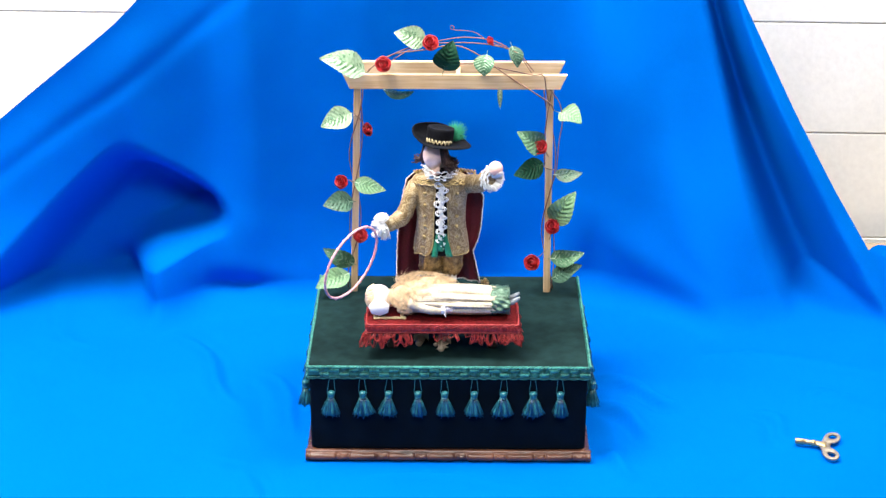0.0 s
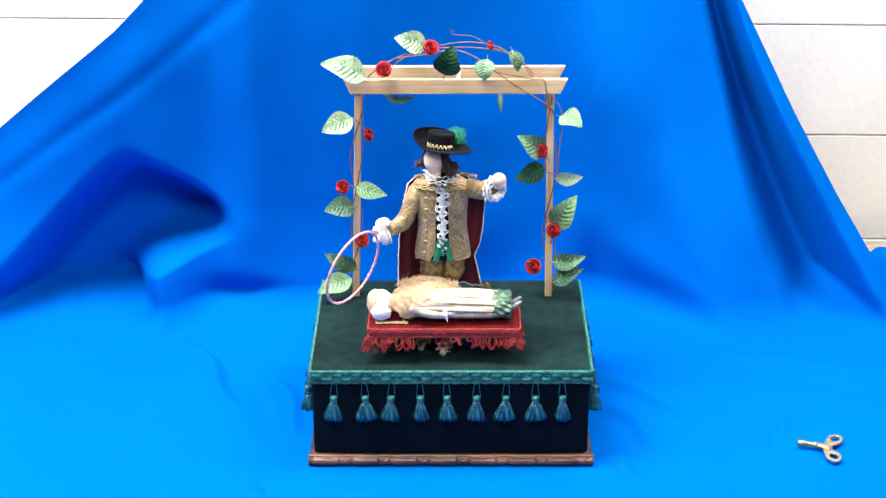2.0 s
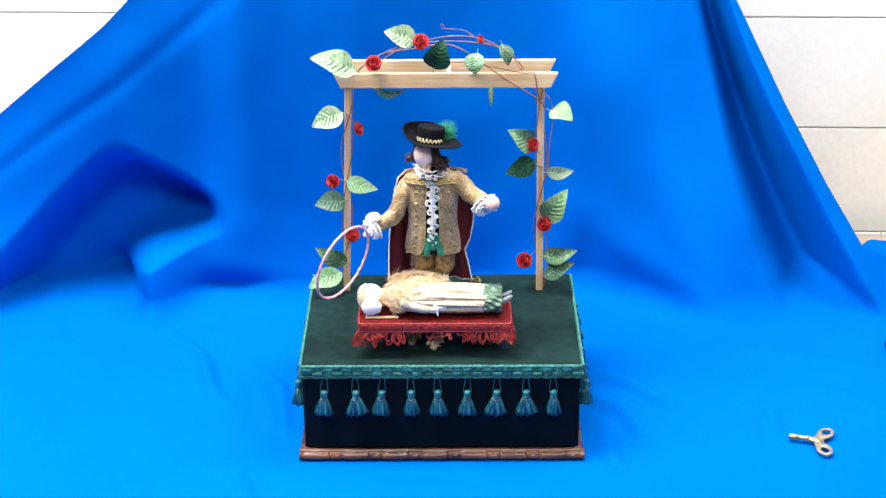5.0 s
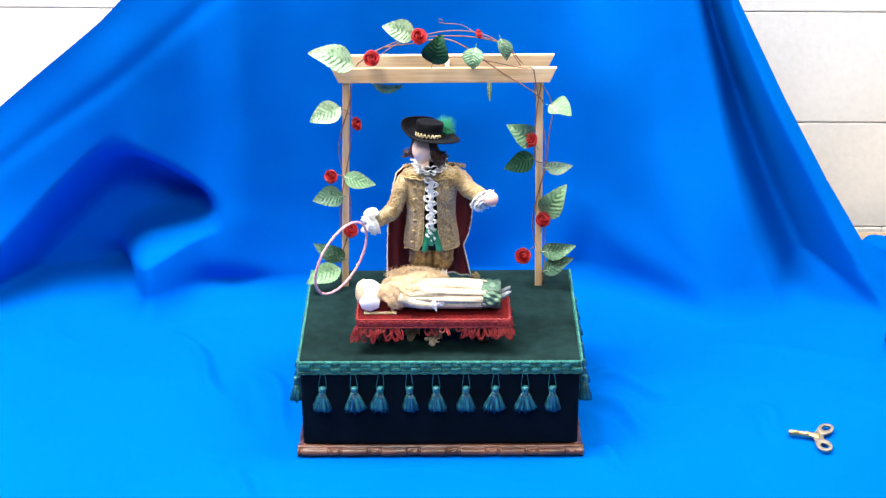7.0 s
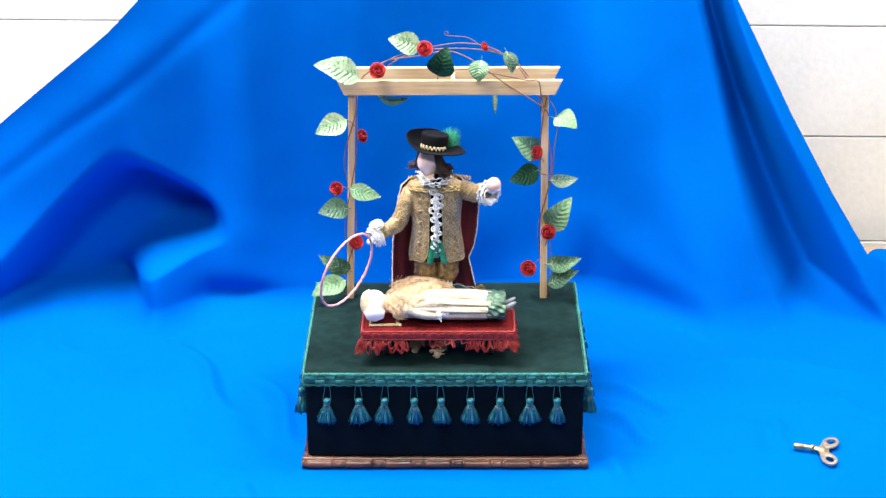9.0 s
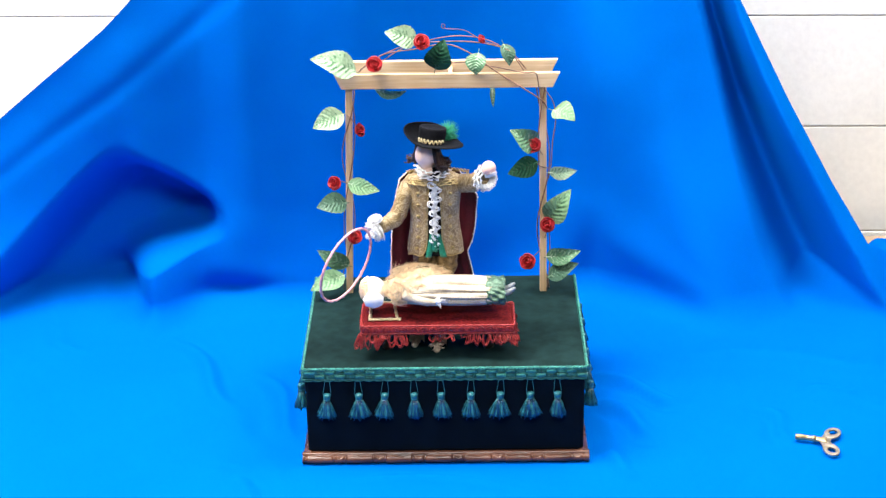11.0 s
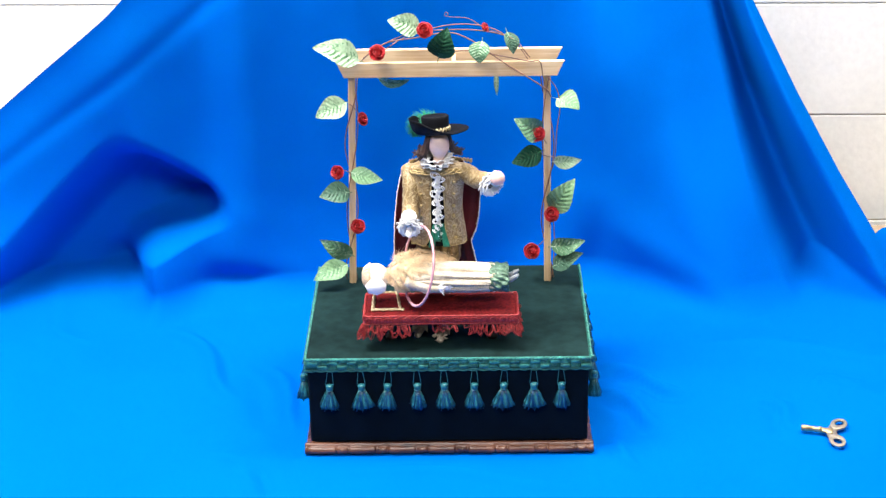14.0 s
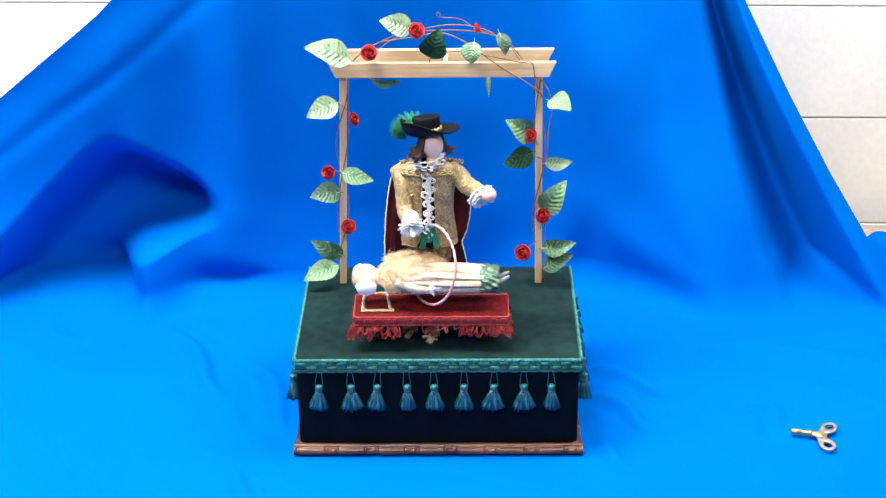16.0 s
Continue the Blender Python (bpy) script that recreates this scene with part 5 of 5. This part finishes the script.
def left_arm():
    """Built along +x; turned by its keys."""
    g = sleeve([(-0.012, 0, 0.0), (0.004, 0, 0.0), (0.022, 0, -0.0035), (0.034, 0, -0.001), (0.046, 0, 0.001)], [0.0105, 0.0120, 0.0112, 0.0105, 0.0098])
    g.join(cuff((0.043, 0, 0.0), (1, 0, -0.35), 0.0108, 9), k=1)
    g.join(hand_shape((0.052, 0, -0.001), (1, 0, 0.02), (0, 0.15, 1), 0.0125, 2), k=2)
    return g


arm_l = part("raised_arm", Geo().join(left_arm(), Matrix.Translation(SL)), [GOLD, LACE, PALE_SKIN], doll, "gold sleeve with wide white lace cuff", origin=SL)
ball_ob = tagged(part("small_ball", Geo().join(ball((0.0625, 0, 0.0085), 0.0090, 24, 16), Matrix.Translation(SL)), BALL, None, origin=SL), "pale pink ball held up in the doll's palm", "ball")

# ---- the lying doll ----
LO = Vector((-0.009, -0.090, BT + 0.002))


def lady():
    g = Geo()
    rng = random.Random(33)
    # dress
    rings = []
    shape = ((-0.066, (0.009, 0.009, 0.018)), (-0.058, (0.019, 0.014, 0.0175)), (-0.045, (0.0235, 0.0165, 0.0175)), (-0.02, (0.0225, 0.0165, 0.0175)), (0.005, (0.0235, 0.0165, 0.017)), (0.03, (0.0235, 0.016, 0.0165)), (0.05, (0.0225, 0.015, 0.016)), (0.060, (0.0220, 0.0145, 0.0155)))
    for step in range(43):
        x = -0.066 + 0.003 * step
        ry, rz, cz = (lerp_table([(q, v[k]) for q, v in shape], x) for k in range(3))
        ring = []
        for i in range(120):
            a = 2 * math.pi * i / 120
            f = 1 + (0.16 * abs(math.sin(5.5 * a + 0.5 + 9 * x)) + 0.07 * abs(math.sin(12 * a - 18 * x)) - 0.12) * sstep(-0.05, 0.0, x) + 0.02 * math.sin(37 * a)
            ring.append(Vector((x, LO.y + ry * f * math.cos(a), LO.z + max(0.0, cz + rz * f * math.sin(a)))))
        rings.append(ring)
    g.join(loft(rings), k=0)
    # green hem, gathered
    for x0, x1, r0, r1 in ((0.0535, 0.0760, 0.0240, 0.0240),):
        rings = []
        for t in [i / 10 for i in range(11)]:
            x = x0 + (x1 - x0) * t
            ring = []
            for i in range(90):
                a = 2 * math.pi * i / 90
                f = 1 + 0.05 * math.sin(7 * a + 6 * t) + 0.05 * math.sin(15 * a - 9 * t)
                ring.append(Vector((x + 0.0014 * math.sin(5 * a), LO.y + r0 * f * math.cos(a), LO.z + max(0.0, 0.0160 + 0.0155 * f * math.sin(a)))))
            rings.append(ring)
        g.join(loft(rings), k=1)
    # shoes
    for y in (-0.006, 0.007):
        g.join(tube([(0.070, LO.y + y, LO.z + 0.014), (0.080, LO.y + y, LO.z + 0.015), (0.0855, LO.y + y, LO.z + 0.019), (0.0895, LO.y + y, LO.z + 0.022)], [0.0042, 0.0036, 0.0030, 0.0014], 10), k=2)
    # plain head, broad white collar and pillow-side cap
    g.join(ball((-0.0885, LO.y - 0.0005, LO.z + 0.0190), (0.0160, 0.0145, 0.0165), 24, 16), k=3)
    g.join(ball((-0.0830, LO.y - 0.0040, LO.z + 0.0335), (0.0030, 0.0026, 0.0026), 10, 8), k=3)
    g.join(tube([(-0.078, LO.y, LO.z + 0.018), (-0.060, LO.y, LO.z + 0.018)], 0.0085, 16), k=3)
    cap = []
    for t in [i / 6 for i in range(7)]:
        rr = 0.0118 + 0.002 * math.sin(math.pi * t)
        cap.append([Vector((-0.0875 + rr * math.cos(2 * math.pi * j / 7 + 0.3) * 1.0, LO.y - 0.0135 - 0.009 * t, LO.z + 0.0125 + rr * 0.80 * math.sin(2 * math.pi * j / 7 + 0.3))) for j in range(7)])
    g.join(loft(cap), k=3)
    # sleeves and hands
    for s, y in ((-1, -0.0215), (1, 0.0205)):
        g.join(sleeve([(-0.050, LO.y + y * 0.80, LO.z + 0.020), (-0.028, LO.y + y * 0.98, LO.z + 0.013), (-0.008, LO.y + y * 1.02, LO.z + 0.011)], [0.0075, 0.0062, 0.0050], 0))
        g.join(frill((-0.010, LO.y + y * 1.06, LO.z + 0.013), (1, 0, 0), 0.0045, 0.0065, 0.005, 6, 0.18, 4, 60, 4), k=3)
        g.join(hand_shape((-0.006, LO.y + y * 1.10, LO.z + 0.013), (1, 0.06 * s, 0.05), (0, -s, 0.3), 0.0092, 3), k=3)
    # hair: a cap round the head and long waves over the breast
    for i in range(120):
        a2 = rng.uniform(0, 2 * math.pi)
        c2, s2 = math.cos(a2), math.sin(a2)
        g.join(tube(smooth_line([(-0.1050, LO.y + 0.004 * c2, LO.z + 0.018 + 0.004 * s2), (-0.1020, LO.y + 0.0105 * c2, LO.z + 0.0185 + 0.0115 * s2), (-0.0945, LO.y + 0.0146 * c2, LO.z + 0.0190 + 0.0162 * s2)], 3), 0.0012, 4), k=4)
    g.join(ball((-0.042, LO.y + 0.001, LO.z + 0.0215), (0.0300, 0.0205, 0.0140), 24, 14), k=4)
    g.join(ball((-0.024, LO.y + 0.020, LO.z + 0.0260), (0.0300, 0.0095, 0.0125), 20, 10), k=4)
    # curls: fine strands that wander over the mass of hair, neighbours alike
    for c, r, count, lo in (((-0.045, LO.y + 0.001, LO.z + 0.0215), (0.031, 0.0215, 0.0150), 1500, -0.4),
                            ((-0.033, LO.y + 0.021, LO.z + 0.0285), (0.034, 0.0100, 0.0130), 900, -0.3),
                            ((-0.054, LO.y - 0.0165, LO.z + 0.0150), (0.0120, 0.0060, 0.0100), 320, -1.0)):
        c, r = Vector(c), Vector(r)
        for i in range(count):
            n = Vector((rng.gauss(0, 1), rng.gauss(0, 1), rng.gauss(0, 1))).normalized()
            if n.z < lo:
                n.z = -n.z
            lay, step = rng.uniform(0.97, 1.10), rng.uniform(0.0012, 0.0022)
            lift = rng.uniform(0, 0.03) if rng.random() < 0.35 else 0.0
            p, pts = Vector((n.x * r.x, n.y * r.y, n.z * r.z)), []
            w = rng.uniform(-0.35, 0.35)
            for k in range(11):
                q = p * 95
                turn = 3.4 * noise.noise((q.x, q.y, q.z)) + w + 0.5 * math.sin(k * 0.9 + 40 * p.x)
                up = Vector((p.x / r.x ** 2, p.y / r.y ** 2, p.z / r.z ** 2)).normalized()
                a = (Vector((1, 0, 0)) - up * up.x)
                a = a.normalized() if a.length > 0.1 else Vector((0, 1, 0))
                d = a * math.cos(turn) + up.cross(a) * math.sin(turn)
                p = p + d * step
                e = math.sqrt((p.x / r.x) ** 2 + (p.y / r.y) ** 2 + (p.z / r.z) ** 2)
                p = p / e
                o = c + p * (lay + lift * k)
                pts.append((o.x, o.y, max(LO.z + 0.0008, o.z)))
            g.join(tube(pts, [0.00024] * 8 + [0.0002, 0.00014, 0.00008], 3), k=4)
    # loose ends over the far shoulder
    for i in range(260):
        p = Vector((rng.uniform(-0.070, 0.002), LO.y + rng.uniform(0.012, 0.028), LO.z + rng.uniform(0.028, 0.038)))
        d = Vector((rng.uniform(-0.8, 1.2), rng.uniform(-0.2, 0.7), rng.uniform(0.0, 0.9))).normalized()
        side = d.orthogonal().normalized()
        l, h = rng.uniform(0.005, 0.011), rng.uniform(-0.004, 0.004)
        g.join(tube([p + d * (l * t) + side * (h * t * t) for t in (0, 0.25, 0.5, 0.75, 1)], [0.0002, 0.00018, 0.00015, 0.0001, 0.00006], 3), k=4)
    return g


lady_ob = tagged(part("lying_doll", lady(), [CREAM, GREEN_BROCADE, GREY_SHOE, PALE_SKIN, BLOND], None, origin=LO), "blond doll in a cream silk dress lying above the bench", "doll")


# ---- the winding key ----
def key_shape():
    g = Geo()
    g.join(tube([(0, 0, 0.0045), (0.0012, 0, 0.0045), (0.012, 0, 0.0045), (0.0125, 0, 0.0045), (0.024, 0, 0.0045), (0.0245, 0, 0.0045), (0.030, 0, 0.0045)], [0.0036, 0.0040, 0.0040, 0.0035, 0.0035, 0.0041, 0.0041], 18), k=0)
    g.join(loft([oval((0.028 + 0.018 * t, 0, 0.0042), 0.0042 + 0.003 * t, 0.0034 - 0.0018 * t, 18, (0, 1, 0), (0, 0, 1)) for t in [i / 8 for i in range(9)]]), k=0)
    # two pierced wings
    for s in (-1, 1):
        c = Vector((0.0535, s * 0.0205, 0.0028))
        outer, inner = [], []
        for i in range(40):
            a = 2 * math.pi * i / 40
            lean = 0.22 * s * math.sin(a)
            outer.append((0.0122 * (math.cos(a) + lean), 0.0142 * math.sin(a)))
            inner.append((0.0060 * (math.cos(a) + lean) + 0.0008, 0.0064 * math.sin(a) + s * 0.002))
        rings = []
        for ring, f, z in ((outer, 0.94, -0.0014), (outer, 1.0, -0.0008), (outer, 1.0, 0.0008), (outer, 0.94, 0.0014), (inner, 1.06, 0.0014), (inner, 1.0, 0.0008), (inner, 1.0, -0.0014), (outer, 0.94, -0.0014)):
            rings.append([c + Vector((x * f, y * f, z)) for x, y in ring])
        g.join(loft(rings, False), k=1)
        web = []
        for t in [i / 8 for i in range(9)]:
            p = Vector((0.0425, 0, 0.0028)).lerp(Vector((0.0490, s * 0.0150, 0.0028)), t)
            w = 0.0088 - 0.0010 * math.sin(math.pi * t)
            web.append([p + Vector((w * q, 0, b)) for q, b in ((-1, -0.0011), (1, -0.0011), (1, 0.0011), (-1, 0.0011))])
        g.join(loft(web), k=1)
    return Geo().join(g, Matrix.Diagonal((0.87, 1, 1, 1)))


KM = pose(0.4525, -0.1030, 0.0012, 0, 0, -13)
tagged(part("winding_key", Geo().join(key_shape(), KM), [BRASS, DULL_BRASS], None, origin=(0.4525, -0.1030, 0.0)), "worn brass winding key lying on the blue cloth", "key")


# ---- a velvet stand at the far side of the cloth ----
def tuft():
    rng = random.Random(70)
    g = loft([oval((0, 0, z), r, r * 0.9, 28, wob=0.05, waves=6) for z, r in ((0.0, 0.030), (0.006, 0.033), (0.016, 0.033), (0.026, 0.029), (0.032, 0.020), (0.034, 0.008))])
    for i in range(900):
        a, z = rng.uniform(0, 2 * math.pi), rng.uniform(0.001, 0.032)
        r = lerp_table([(0, 0.030), (0.006, 0.033), (0.016, 0.033), (0.026, 0.029), (0.034, 0.01)], z)
        o = Vector((math.cos(a), 0.9 * math.sin(a), 0))
        p = o * r + Vector((0, 0, z))
        g.join(tube([p, p + o * 0.003 + Vector((rng.uniform(-0.002, 0.002), rng.uniform(-0.002, 0.002), rng.uniform(-0.001, 0.002)))], [0.0007, 0.0003], 3))
    return g


TU = Vector((0.6689, 0.1401, 0.0))
tagged(part("velvet_tuft", Geo().join(tuft(), Matrix.Translation(TU)), VELVET, None, origin=TU), "dark green tufted velvet mound on the blue cloth", "ornament")


# ---- blocks of the wall ----
def block_mesh(w, h):
    g = box(0, w, -0.0015, 0.006, 0, h, 0.002, 2)
    me = bpy.data.meshes.new("block")
    me.from_pydata(g.v, [], g.f)
    me.materials.append(WHITE_WALL)
    return me


COURSE, LONG = 0.187, 0.39
bm_ = block_mesh(LONG - 0.0010, COURSE - 0.0016)
for r in range(-3, 5):
    for c in range(-5, 6):
        ob = new("block", bm_)
        ob.parent = wall
        rr = random.Random(r * 31 + c)
        x = c * LONG + (0.03 if r % 2 else -0.045)
        ob.matrix_basis = pose(x, WALL_Y + rr.uniform(-0.0015, 0.001), 0.1640 + r * COURSE - 0.0105 * x, 0, 0.6, 0)


# ---- what moves ----
def motions():
    swing = [(0, 33.3), (4, 33.4), (6.5, 33.6), (8.5, 33.8), (9.2, 34.0), (10.4, 34.5), (11.3, 35.5), (11.6, 38.5), (12.0, 47.1), (12.4, 56), (12.8, 64.8), (13.2, 73), (13.6, 81), (14.0, 88), (14.4, 93), (14.8, 96.4), (15.4, 100.5), (16, 103.9)]
    rows = [(t, pose(*(SR - ORIGIN[doll.name]), 0, 0, a)) for t, a in swing]
    walk(arm_r, rows)
    # the hoop draws back as it swings, until it rings the lying doll
    back = [(0, 0.0), (11.6, 0.0), (12.0, 0.006), (12.4, 0.016), (12.8, 0.028), (13.2, 0.038), (13.6, 0.045), (14.0, 0.049), (16, 0.051)]
    walk(hoop, [(t, Matrix.Translation(Vector((-0.026, 1, -0.479)) * lerp_table(back, t)) @ pose(*SR, 0, 0, a)) for t, a in swing])

    turn = [(0, -38), (8, -38), (9.2, -38), (10.5, -38), (11.3, -38), (11.6, -37), (12.0, -31), (12.4, -21), (12.8, -11), (13.2, 0), (13.6, 9), (14.0, 18), (14.4, 25), (14.8, 30), (15.3, 32), (16, 33)]
    walk(head, [(t, pose(*(NECK - ORIGIN[doll.name]), 2, 0, a)) for t, a in turn])
    walk(hat, [(t, pose(*NECK, 2, 0, a)) for t, a in turn])

    lift = [(0, 14.5), (0.5, 14.6), (1.0, 13.6), (1.5, 12), (2.0, 8.5), (2.5, 5), (3.0, 0), (3.5, -4), (4.0, -7), (5.0, -15.5), (5.8, -20.5), (6.5, -20), (7.0, -15.8), (7.5, -11), (8.0, -5), (8.5, 0), (9.0, 6), (9.8, 12.5), (10.6, 14.6), (11.5, 12.6), (12.0, 12), (12.5, 10), (13.0, 6), (13.5, 1.5), (14.0, -3), (14.5, -7), (15.0, -11.5), (15.5, -13.5), (16, -15.5)]
    reach = [(t, pose(0, 0, 0, 0, 0, ARM_YAW) @ pose(0, 0, 0, 0, -e, 0)) for t, e in [(t, -2 + 1.42 * (e + 7)) for t, e in lift]]
    walk(arm_l, [(t, Matrix.Translation(SL - ORIGIN[doll.name]) @ m) for t, m in reach])
    walk(ball_ob, [(t, Matrix.Translation(SL) @ m) for t, m in reach])

    rise = [(0, 0.0), (8.3, 0.0), (8.6, 0.0003), (9.0, 0.0018), (9.4, 0.0040), (10.0, 0.0078), (10.6, 0.0112), (11.1, 0.0132), (11.5, 0.0142), (12.0, 0.0147), (12.5, 0.0163), (13.0, 0.0172), (14.5, 0.0173), (16, 0.0174)]
    walk(lady_ob, [(t, pose(LO.x, LO.y, LO.z + z)) for t, z in rise])


motions()
